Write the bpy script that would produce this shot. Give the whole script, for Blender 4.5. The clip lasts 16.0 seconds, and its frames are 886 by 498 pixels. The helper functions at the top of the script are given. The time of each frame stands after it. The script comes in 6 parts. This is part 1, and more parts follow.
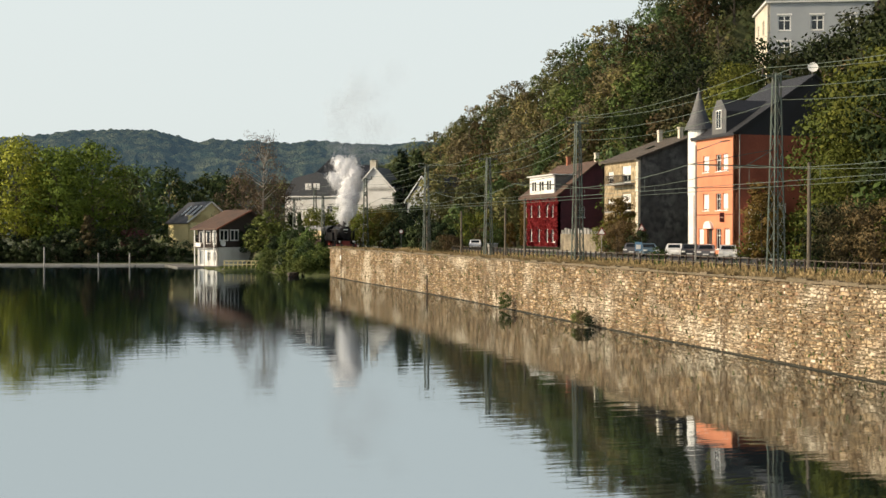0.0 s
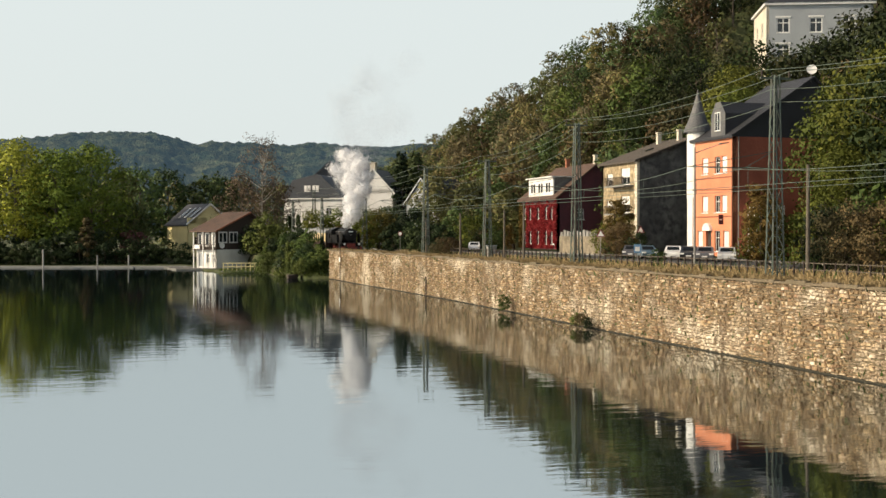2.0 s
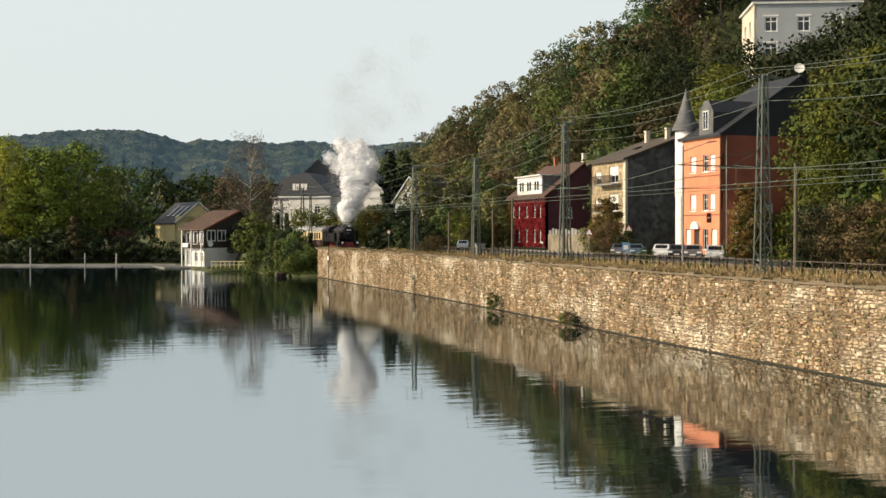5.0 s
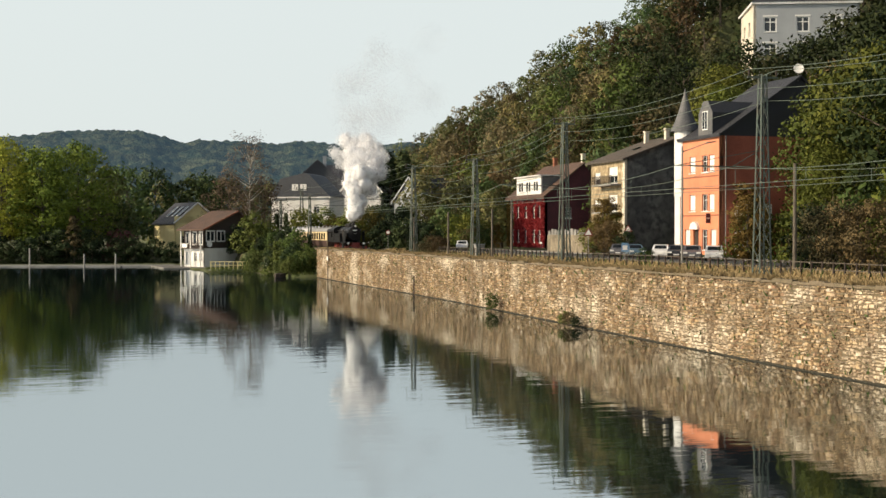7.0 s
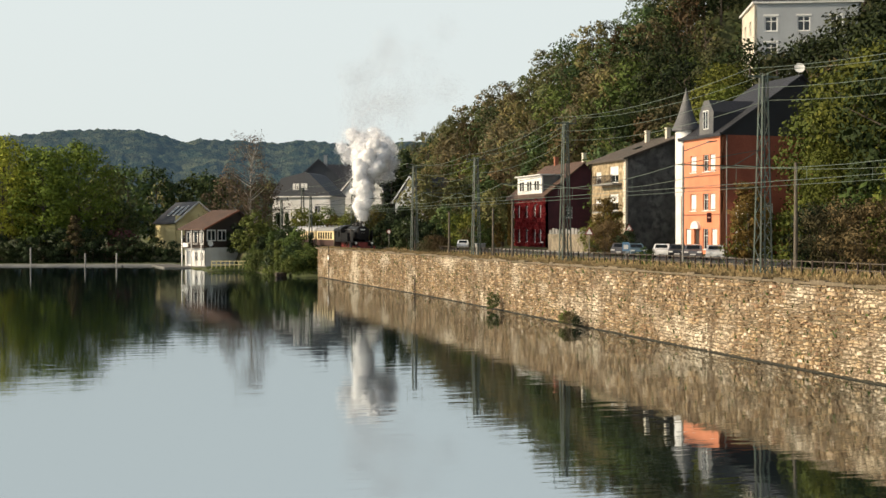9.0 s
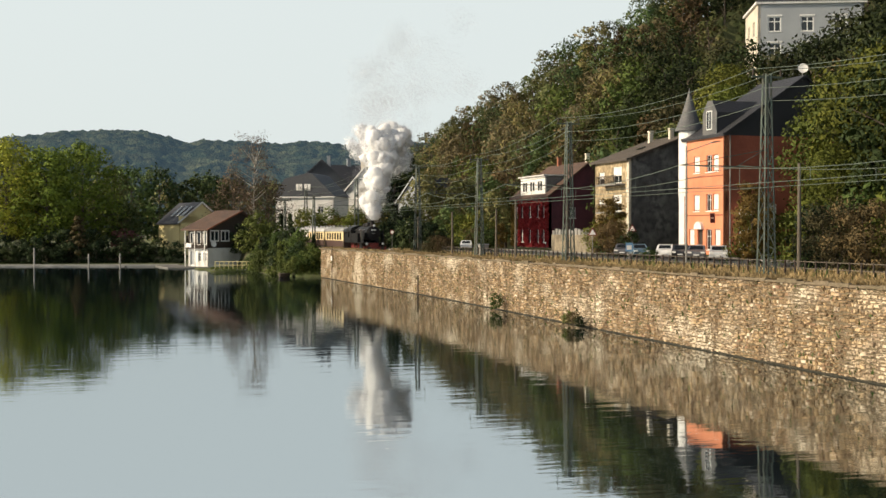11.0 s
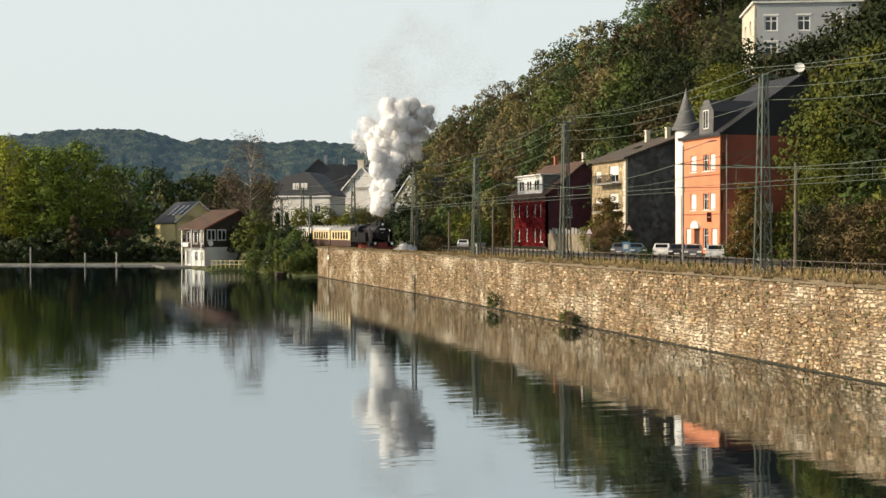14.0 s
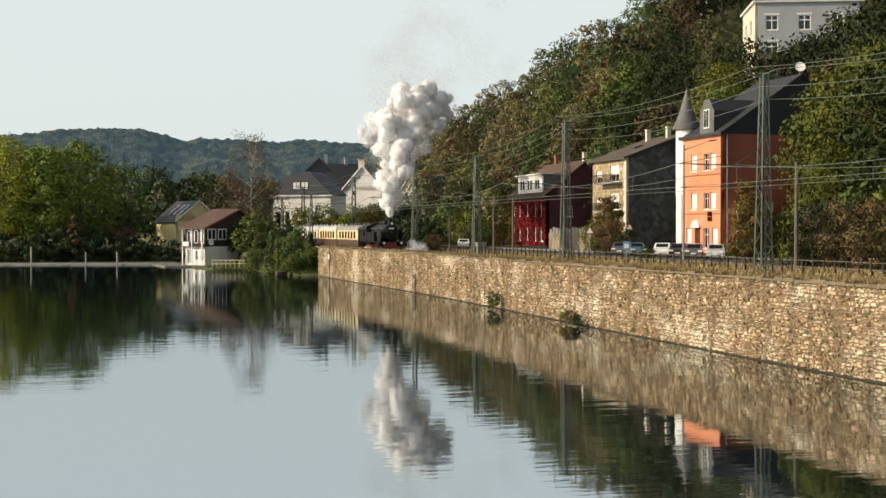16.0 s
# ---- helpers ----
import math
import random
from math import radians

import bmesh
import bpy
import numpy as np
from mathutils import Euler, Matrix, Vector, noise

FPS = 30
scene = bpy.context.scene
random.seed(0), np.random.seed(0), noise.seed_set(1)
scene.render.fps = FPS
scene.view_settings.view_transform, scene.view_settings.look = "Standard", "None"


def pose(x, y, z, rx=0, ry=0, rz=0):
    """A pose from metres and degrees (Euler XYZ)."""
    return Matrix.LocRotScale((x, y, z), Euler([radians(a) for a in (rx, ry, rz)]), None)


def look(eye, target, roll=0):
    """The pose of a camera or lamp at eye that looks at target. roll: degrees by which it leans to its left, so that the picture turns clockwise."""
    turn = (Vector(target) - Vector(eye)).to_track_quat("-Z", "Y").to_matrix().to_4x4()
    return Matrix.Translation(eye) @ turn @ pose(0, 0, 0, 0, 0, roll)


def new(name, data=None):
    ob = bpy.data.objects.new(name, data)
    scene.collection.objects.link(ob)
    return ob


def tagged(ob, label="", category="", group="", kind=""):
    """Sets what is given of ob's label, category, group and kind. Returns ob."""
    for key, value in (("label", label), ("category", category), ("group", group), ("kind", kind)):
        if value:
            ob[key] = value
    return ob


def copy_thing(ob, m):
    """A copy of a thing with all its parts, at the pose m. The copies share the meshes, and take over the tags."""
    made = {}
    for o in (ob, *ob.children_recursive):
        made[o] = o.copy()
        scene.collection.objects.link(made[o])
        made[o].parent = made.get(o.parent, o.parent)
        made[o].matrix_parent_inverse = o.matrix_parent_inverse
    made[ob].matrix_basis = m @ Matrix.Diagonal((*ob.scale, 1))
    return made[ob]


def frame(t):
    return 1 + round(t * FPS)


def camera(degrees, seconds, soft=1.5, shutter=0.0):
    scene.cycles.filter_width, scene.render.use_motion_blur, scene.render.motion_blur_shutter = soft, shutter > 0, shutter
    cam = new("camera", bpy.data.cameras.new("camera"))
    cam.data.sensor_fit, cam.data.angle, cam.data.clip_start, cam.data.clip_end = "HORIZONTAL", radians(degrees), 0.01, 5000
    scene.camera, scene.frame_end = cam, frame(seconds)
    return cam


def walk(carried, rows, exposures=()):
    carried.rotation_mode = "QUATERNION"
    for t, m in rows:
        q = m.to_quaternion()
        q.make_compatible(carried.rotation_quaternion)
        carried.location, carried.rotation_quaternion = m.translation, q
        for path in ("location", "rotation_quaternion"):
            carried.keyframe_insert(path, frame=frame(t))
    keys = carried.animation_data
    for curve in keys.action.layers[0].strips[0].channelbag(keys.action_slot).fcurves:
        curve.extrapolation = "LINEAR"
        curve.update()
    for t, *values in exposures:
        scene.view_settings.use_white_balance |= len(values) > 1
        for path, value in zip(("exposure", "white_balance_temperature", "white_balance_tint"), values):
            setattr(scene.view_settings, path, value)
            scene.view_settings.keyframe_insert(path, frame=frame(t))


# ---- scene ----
# the camera stands on a bridge 6.3 m above the lake and sways a little by hand
EYE = (0.0, 0.0, 6.3)
cam = camera(40.0, 16.0, soft=1.5)
SWAY = [(0.0, 89.149, -16.279),
        (0.5, 89.225, -16.325),
        (1.0, 89.262, -16.325),
        (1.5, 89.231, -16.406),
        (2.0, 89.251, -16.325),
        (2.5, 89.223, -16.433),
        (3.0, 89.149, -16.488),
        (3.5, 89.149, -16.569),
        (4.0, 89.149, -16.691),
        (6.5, 89.191, -16.934),
        (7.0, 89.189, -16.895),
        (7.5, 89.189, -16.895),
        (8.0, 89.229, -16.935),
        (8.5, 89.191, -16.895),
        (9.0, 89.157, -16.854),
        (11.5, 89.182, -16.693),
        (12.0, 89.144, -16.734),
        (12.5, 89.140, -16.854),
        (13.0, 89.109, -16.980),
        (13.5, 89.147, -16.895),
        (14.0, 89.140, -16.854),
        (14.5, 89.109, -16.813),
        (15.0, 89.109, -16.773),
        (15.5, 89.109, -16.813),
        (16.0, 89.109, -16.828)]
walk(cam, [(t, pose(*EYE, tilt, 0, turn)) for t, tilt, turn in SWAY])

# ---- sky and sun ----
SUN_FROM = Vector((-1.0, 0.10, 0.46)).normalized()
world = bpy.data.worlds.new("hazy_sky")
scene.world = world
world.use_nodes = True
wn = world.node_tree
for n in list(wn.nodes):
    wn.nodes.remove(n)
sky = wn.nodes.new("ShaderNodeTexSky")
sky.sky_type = 'NISHITA'
sky.sun_disc = False
sky.sun_elevation = math.asin(SUN_FROM.z)
sky.sun_rotation = math.atan2(SUN_FROM.x, SUN_FROM.y)
sky.air_density, sky.dust_density, sky.ozone_density = 1.0, 6.0, 1.0
veil = wn.nodes.new("ShaderNodeMix")
veil.data_type = 'RGBA'
veil.inputs["B"].default_value = (7.75, 8.4, 8.25, 1)
# milky haze that thins out towards the zenith
wtc = wn.nodes.new("ShaderNodeTexCoord")
wsep = wn.nodes.new("ShaderNodeSeparateXYZ")
wfade = wn.nodes.new("ShaderNodeMapRange")
wfade.interpolation_type = 'SMOOTHSTEP'
wfade.inputs[1].default_value, wfade.inputs[2].default_value = 0.22, 0.55
wfade.inputs[3].default_value, wfade.inputs[4].default_value = 0.88, 0.12
wn.links.new(wtc.outputs["Generated"], wsep.inputs[0])
wn.links.new(wsep.outputs["Z"], wfade.inputs[0])
wn.links.new(wfade.outputs[0], veil.inputs["Factor"])
bgd = wn.nodes.new("ShaderNodeBackground")
bgd.inputs["Strength"].default_value = 0.107
wout = wn.nodes.new("ShaderNodeOutputWorld")
wn.links.new(sky.outputs[0], veil.inputs["A"])
wn.links.new(veil.outputs["Result"], bgd.inputs[0])
wn.links.new(bgd.outputs[0], wout.inputs[0])
sun_data = bpy.data.lights.new("sun", 'SUN')
sun_data.energy, sun_data.angle, sun_data.color = 4.6, radians(0.8), (1.0, 0.84, 0.62)
sun = new("sun", sun_data)
sun.matrix_world = look(SUN_FROM * 200, (0, 0, 0))
scene.view_settings.exposure = 0.0

# ---- materials ----
def nodes_of(name):
    m = bpy.data.materials.new(name)
    m.use_nodes = True
    nt = m.node_tree
    return m, nt, nt.nodes["Principled BSDF"]


def mixed(nt, fac, a, b):
    n = nt.nodes.new("ShaderNodeMix")
    n.data_type = 'RGBA'
    for sock, v in (("Factor", fac), ("A", a), ("B", b)):
        if isinstance(v, bpy.types.NodeSocket):
            nt.links.new(v, n.inputs[sock])
        elif sock == "Factor":
            n.inputs[sock].default_value = v
        else:
            n.inputs[sock].default_value = (*v, 1)
    return n.outputs["Result"]


def grain(nt, scale, detail=4.0, stretch=(1, 1, 1), lo=0.35, hi=0.65):
    tc = nt.nodes.new("ShaderNodeTexCoord")
    mp = nt.nodes.new("ShaderNodeMapping")
    mp.inputs["Scale"].default_value = stretch
    nz = nt.nodes.new("ShaderNodeTexNoise")
    nz.inputs["Scale"].default_value = scale
    nz.inputs["Detail"].default_value = detail
    rp = nt.nodes.new("ShaderNodeMapRange")
    rp.inputs[1].default_value, rp.inputs[2].default_value = lo, hi
    nt.links.new(tc.outputs["Object"], mp.inputs[0])
    nt.links.new(mp.outputs[0], nz.inputs["Vector"])
    nt.links.new(nz.outputs["Fac"], rp.inputs[0])
    return rp.outputs[0]


def bump(nt, bsdf, height, strength, distance=0.05):
    b = nt.nodes.new("ShaderNodeBump")
    b.inputs["Strength"].default_value = strength
    b.inputs["Distance"].default_value = distance
    nt.links.new(height, b.inputs["Height"])
    nt.links.new(b.outputs[0], bsdf.inputs["Normal"])


def surface(name, c1, c2, c3=None, rough=0.8, fine=8.0, coarse=0.6, relief=0.3, metal=0.0, stretch=(1, 1, 1)):
    """Two scales of variation in colour, and fine relief."""
    m, nt, b = nodes_of(name)
    g = grain(nt, fine, 5.0, stretch)
    col = mixed(nt, g, c1, c2)
    if c3:
        col = mixed(nt, grain(nt, coarse, 3.0, stretch, 0.42, 0.72), col, c3)
    nt.links.new(col, b.inputs["Base Color"])
    b.inputs["Roughness"].default_value = rough
    b.inputs["Metallic"].default_value = metal
    if relief:
        bump(nt, b, g, relief)
    return m


def leaves(name, shades, glow=0.25):
    """Foliage whose shade differs from tree to tree and from leaf to leaf."""
    m, nt, b = nodes_of(name)
    info = nt.nodes.new("ShaderNodeObjectInfo")
    geo = nt.nodes.new("ShaderNodeNewGeometry")
    ramp = nt.nodes.new("ShaderNodeValToRGB")
    e = ramp.color_ramp.elements
    e[0].position, e[0].color = 0.0, (*shades[0], 1)
    e[1].position, e[1].color = 1.0, (*shades[-1], 1)
    for i, s in enumerate(shades[1:-1]):
        x = e.new((i + 1) / (len(shades) - 1))
        x.color = (*s, 1)
    add = nt.nodes.new("ShaderNodeMath")
    add.operation = 'MULTIPLY_ADD'
    add.inputs[1].default_value = 0.22
    sub = nt.nodes.new("ShaderNodeMath")
    sub.operation = 'MULTIPLY'
    sub.inputs[1].default_value = 0.78
    nt.links.new(info.outputs["Random"], sub.inputs[0])
    nt.links.new(geo.outputs["Random Per Island"], add.inputs[0])
    nt.links.new(sub.outputs[0], add.inputs[2])
    nt.links.new(add.outputs[0], ramp.inputs[0])
    val = nt.nodes.new("ShaderNodeHueSaturation")
    mr = nt.nodes.new("ShaderNodeMapRange")
    mr.inputs[3].default_value, mr.inputs[4].default_value = 0.88, 1.14
    nt.links.new(geo.outputs["Random Per Island"], mr.inputs[0])
    tone = nt.nodes.new("ShaderNodeMath")
    tone.operation = 'MULTIPLY'
    fold = nt.nodes.new("ShaderNodeMath")
    fold.operation = 'PINGPONG'
    fold.inputs[1].default_value = 0.13
    lift = nt.nodes.new("ShaderNodeMapRange")
    lift.inputs[2].default_value = 0.13
    lift.inputs[3].default_value, lift.inputs[4].default_value = 0.62, 1.35
    nt.links.new(info.outputs["Random"], fold.inputs[0])
    nt.links.new(fold.outputs[0], lift.inputs[0])
    nt.links.new(lift.outputs[0], tone.inputs[0])
    nt.links.new(mr.outputs[0], tone.inputs[1])
    nt.links.new(tone.outputs[0], val.inputs["Value"])
    nt.links.new(ramp.outputs[0], val.inputs["Color"])
    nt.links.new(val.outputs[0], b.inputs["Base Color"])
    b.inputs["Roughness"].default_value = 0.7
    b.inputs["Specular IOR Level"].default_value = 0.2
    tr = nt.nodes.new("ShaderNodeBsdfTranslucent")
    nt.links.new(val.outputs[0], tr.inputs[0])
    mx = nt.nodes.new("ShaderNodeMixShader")
    mx.inputs[0].default_value = glow
    out = nt.nodes["Material Output"]
    nt.links.new(b.outputs[0], mx.inputs[1])
    nt.links.new(tr.outputs[0], mx.inputs[2])
    nt.links.new(mx.outputs[0], out.inputs[0])
    return m


def stone_mat(name, islands):
    m, nt, b = nodes_of(name)
    if islands:
        r = nt.nodes.new("ShaderNodeNewGeometry").outputs["Random Per Island"]
    else:
        r = nt.nodes.new("ShaderNodeObjectInfo").outputs["Random"]
    ramp = nt.nodes.new("ShaderNodeValToRGB")
    e = ramp.color_ramp.elements
    e[0].position, e[0].color = 0.0, (0.12, 0.082, 0.045, 1)
    e[1].position, e[1].color = 1.0, (0.80, 0.68, 0.53, 1)
    for p, c in ((0.16, (0.26, 0.175, 0.09)), (0.36, (0.48, 0.345, 0.19)), (0.62, (0.62, 0.46, 0.27)), (0.76, (0.32, 0.19, 0.115)), (0.88, (0.66, 0.53, 0.36))):
        x = e.new(p)
        x.color = (*c, 1)
    nt.links.new(r, ramp.inputs[0])
    g = grain(nt, 7.0, 7.0, (1, 1, 0.6), 0.4, 0.6)
    dirt = mixed(nt, grain(nt, 1.3, 6.0, (1, 1, 0.35), 0.45, 0.72), ramp.outputs[0], (0.16, 0.105, 0.055))
    # pale lime bloom in patches, and brown streaks below the top
    dirt = mixed(nt, grain(nt, 0.22, 7.0, (1, 1, 1.6), 0.52, 0.66), dirt, (0.82, 0.72, 0.56))
    dirt = mixed(nt, grain(nt, 1.6, 6.0, (1, 1, 0.22), 0.54, 0.70), dirt, (0.17, 0.115, 0.07))
    col = mixed(nt, g, dirt, (0.22, 0.145, 0.075))
    n = nt.nodes.new("ShaderNodeMix")
    n.data_type = 'RGBA'
    n.inputs["Factor"].default_value = 0.35
    nt.links.new(dirt, n.inputs["A"])
    nt.links.new(col, n.inputs["B"])
    nt.links.new(n.outputs["Result"], b.inputs["Base Color"])
    b.inputs["Roughness"].default_value = 0.9
    bump(nt, b, g, 0.6, 0.06)
    return m


def water_mat():
    m, nt, b = nodes_of("lake_water")
    b.inputs["Base Color"].default_value = (0.004, 0.008, 0.009, 1)
    b.inputs["Roughness"].default_value = 0.03
    b.inputs["IOR"].default_value = 8.6
    b.inputs["Specular Tint"].default_value = (0.93, 0.985, 1.025, 1)
    tc = nt.nodes.new("ShaderNodeTexCoord")
    total = None
    for sx, sy, sc, w in ((0.25, 1.0, 0.9, 1.0), (0.35, 1.0, 3.2, 0.30), (0.12, 0.3, 0.35, 1.2)):
        mp = nt.nodes.new("ShaderNodeMapping")
        mp.inputs["Scale"].default_value = (sx, sy, 1)
        mp.inputs["Rotation"].default_value = (0, 0, radians(16))
        nz = nt.nodes.new("ShaderNodeTexNoise")
        nz.inputs["Scale"].default_value = sc
        nz.inputs["Detail"].default_value = 2.0
        nt.links.new(tc.outputs["Object"], mp.inputs[0])
        nt.links.new(mp.outputs[0], nz.inputs["Vector"])
        mu = nt.nodes.new("ShaderNodeMath")
        mu.operation = 'MULTIPLY_ADD'
        mu.inputs[1].default_value = w
        nt.links.new(nz.outputs["Fac"], mu.inputs[0])
        if total:
            nt.links.new(total, mu.inputs[2])
        total = mu.outputs[0]
    bump(nt, b, total, 1.0, 0.0065)
    return m


def glass_mat(name="window_glass", tint=(0.02, 0.025, 0.03)):
    m, nt, b = nodes_of(name)
    b.inputs["Base Color"].default_value = (*tint, 1)
    b.inputs["Roughness"].default_value = 0.06
    b.inputs["IOR"].default_value = 1.5
    return m


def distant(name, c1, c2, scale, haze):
    """Far woods whose haze is put in as an even bluish glow of the surface."""
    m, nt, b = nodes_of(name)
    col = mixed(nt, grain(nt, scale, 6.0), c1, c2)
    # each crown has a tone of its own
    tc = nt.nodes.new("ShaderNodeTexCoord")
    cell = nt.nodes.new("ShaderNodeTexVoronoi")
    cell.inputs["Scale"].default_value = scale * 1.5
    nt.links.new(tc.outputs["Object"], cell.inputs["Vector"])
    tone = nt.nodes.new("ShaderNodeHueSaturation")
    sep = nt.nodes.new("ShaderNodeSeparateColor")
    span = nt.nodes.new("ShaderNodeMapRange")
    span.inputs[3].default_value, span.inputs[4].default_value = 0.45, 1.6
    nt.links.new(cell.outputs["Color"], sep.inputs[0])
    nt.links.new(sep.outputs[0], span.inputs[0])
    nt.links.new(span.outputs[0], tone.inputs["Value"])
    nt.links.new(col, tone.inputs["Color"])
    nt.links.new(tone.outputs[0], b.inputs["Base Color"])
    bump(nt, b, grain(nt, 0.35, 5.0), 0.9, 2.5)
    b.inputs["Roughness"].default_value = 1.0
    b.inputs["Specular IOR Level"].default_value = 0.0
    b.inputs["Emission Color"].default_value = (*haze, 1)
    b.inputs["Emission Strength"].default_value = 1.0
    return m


M_WATER = water_mat()
M_GRASS = surface("meadow_grass", (0.05, 0.075, 0.02), (0.085, 0.10, 0.03), (0.09, 0.075, 0.035), 0.95, 6.0, 0.15, 0.5)
M_BALLAST = surface("track_ballast", (0.09, 0.075, 0.06), (0.17, 0.14, 0.11), (0.12, 0.09, 0.06), 0.95, 18.0, 0.5, 0.8)
M_ASPHALT = surface("asphalt", (0.05, 0.05, 0.05), (0.075, 0.073, 0.07), (0.06, 0.058, 0.055), 0.85, 20.0, 0.4, 0.2)
M_MORTAR = surface("wall_mortar", (0.13, 0.10, 0.065), (0.21, 0.165, 0.105), (0.11, 0.09, 0.05), 0.95, 9.0, 0.5, 0.5)
M_STONES = stone_mat("wall_stones", True)
M_STONE = stone_mat("wall_stone", False)
M_MOSS = surface("waterline_moss", (0.02, 0.018, 0.01), (0.035, 0.03, 0.015), None, 0.8, 12.0, 1.0, 0.5)
M_GLASS = glass_mat()
M_WHITE = surface("white_paint", (0.76, 0.75, 0.72), (0.82, 0.81, 0.78), (0.68, 0.66, 0.62), 0.6, 5.0, 0.6, 0.05)
M_ORANGE = surface("orange_render", (0.66, 0.245, 0.125), (0.72, 0.28, 0.15), (0.58, 0.205, 0.105), 0.85, 7.0, 0.35, 0.15)
M_BRICKLINE = surface("dark_brick_trim", (0.25, 0.09, 0.05), (0.33, 0.13, 0.07), None, 0.85, 9.0, 1.0, 0.2)
M_SLATE = surface("slate_cladding", (0.05, 0.053, 0.058), (0.12, 0.122, 0.125), (0.15, 0.145, 0.135), 0.6, 9.0, 0.5, 0.4)
M_SLATEBLUE = surface("blue_grey_slates", (0.035, 0.041, 0.052), (0.06, 0.068, 0.082), (0.048, 0.05, 0.058), 0.6, 5.0, 0.4, 0.4)
M_ROOFDARK = surface("dark_roof_tiles", (0.022, 0.023, 0.028), (0.04, 0.04, 0.046), (0.03, 0.03, 0.032), 0.55, 10.0, 0.6, 0.4)
M_ROOFBROWN = surface("brown_roof_tiles", (0.065, 0.052, 0.042), (0.11, 0.088, 0.07), (0.07, 0.06, 0.048), 0.8, 10.0, 0.5, 0.5)
M_ROOFRED = surface("red_roof_tiles", (0.085, 0.05, 0.036), (0.13, 0.075, 0.05), (0.07, 0.045, 0.035), 0.8, 10.0, 0.5, 0.5)
M_SANDSTONE = surface("rubble_sandstone", (0.24, 0.18, 0.10), (0.56, 0.45, 0.28), (0.20, 0.15, 0.09), 0.9, 2.2, 0.9, 0.8)
M_REDWALL = surface("red_painted_wall", (0.075, 0.02, 0.03), (0.115, 0.03, 0.04), (0.055, 0.02, 0.028), 0.85, 6.0, 0.5, 0.2)
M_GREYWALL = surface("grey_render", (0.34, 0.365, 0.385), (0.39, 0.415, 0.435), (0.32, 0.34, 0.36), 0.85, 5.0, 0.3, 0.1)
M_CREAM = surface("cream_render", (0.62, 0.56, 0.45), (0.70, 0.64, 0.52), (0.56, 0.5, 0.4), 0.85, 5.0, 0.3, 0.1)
M_YELLOW = surface("yellow_render", (0.70, 0.60, 0.30), (0.76, 0.66, 0.35), (0.64, 0.54, 0.27), 0.85, 5.0, 0.4, 0.1)
M_TIMBER = surface("dark_timber", (0.035, 0.025, 0.02), (0.06, 0.042, 0.03), (0.045, 0.03, 0.025), 0.7, 12.0, 1.0, 0.3, 0.0, (1, 1, 8))
M_BARK = surface("tree_bark", (0.06, 0.048, 0.035), (0.12, 0.095, 0.07), None, 0.95, 7.0, 1.0, 0.6, 0.0, (1, 1, 0.3))
M_BIRCHBARK = surface("pale_bark", (0.30, 0.27, 0.23), (0.42, 0.39, 0.34), (0.12, 0.10, 0.08), 0.9, 4.0, 1.2, 0.4, 0.0, (1, 1, 3))
M_STEELGREEN = surface("green_mast_steel", (0.07, 0.10, 0.085), (0.11, 0.14, 0.12), (0.10, 0.09, 0.07), 0.6, 10.0, 1.0, 0.1, 0.2)
M_CONCRETE = surface("concrete", (0.24, 0.235, 0.22), (0.32, 0.31, 0.29), (0.18, 0.175, 0.16), 0.9, 8.0, 0.5, 0.2)
M_STONEGREY = surface("worn_grey_stone", (0.12, 0.115, 0.105), (0.20, 0.19, 0.175), (0.09, 0.09, 0.08), 0.9, 3.0, 0.4, 0.4)
M_OLDWALL = surface("old_garden_wall", (0.20, 0.17, 0.12), (0.36, 0.30, 0.21), (0.14, 0.12, 0.085), 0.9, 3.2, 0.7, 0.7)
M_WOODPOLE = surface("weathered_pole", (0.09, 0.075, 0.06), (0.15, 0.13, 0.10), None, 0.9, 9.0, 1.0, 0.3, 0.0, (1, 1, 0.2))
M_WIRE = surface("wire_copper", (0.16, 0.20, 0.17), (0.22, 0.26, 0.22), None, 0.5, 5.0, 1.0, 0.0, 0.5)
M_RAIL = surface("rail_steel", (0.14, 0.09, 0.06), (0.22, 0.16, 0.12), None, 0.5, 9.0, 1.0, 0.1, 0.6)
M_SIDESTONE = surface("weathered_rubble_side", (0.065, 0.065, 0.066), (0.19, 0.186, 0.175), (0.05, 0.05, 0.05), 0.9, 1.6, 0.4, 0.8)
# brick side of the orange house, its shade put into this darker red
M_SIDESHADE = surface("shaded_brick_side", (0.30, 0.085, 0.05), (0.38, 0.115, 0.07), (0.26, 0.075, 0.045), 0.9, 9.0, 0.5, 0.3)
M_BLACK = surface("loco_black", (0.008, 0.008, 0.009), (0.015, 0.015, 0.016), (0.018, 0.016, 0.015), 0.5, 7.0, 1.0, 0.1)
M_RED = surface("loco_red", (0.16, 0.018, 0.014), (0.22, 0.028, 0.02), (0.10, 0.018, 0.014), 0.5, 8.0, 1.0, 0.1)
M_COACH = surface("cream_coach_paint", (0.68, 0.54, 0.29), (0.74, 0.60, 0.34), (0.60, 0.47, 0.25), 0.45, 5.0, 0.5, 0.05)
M_COACHLOW = surface("brown_coach_paint", (0.06, 0.035, 0.03), (0.09, 0.05, 0.04), None, 0.5, 6.0, 0.5, 0.05)
M_COACHROOF = surface("grey_coach_roof", (0.24, 0.24, 0.23), (0.32, 0.32, 0.31), (0.18, 0.18, 0.17), 0.7, 6.0, 0.4, 0.1)
OLIVE = (0.14, 0.16, 0.05)
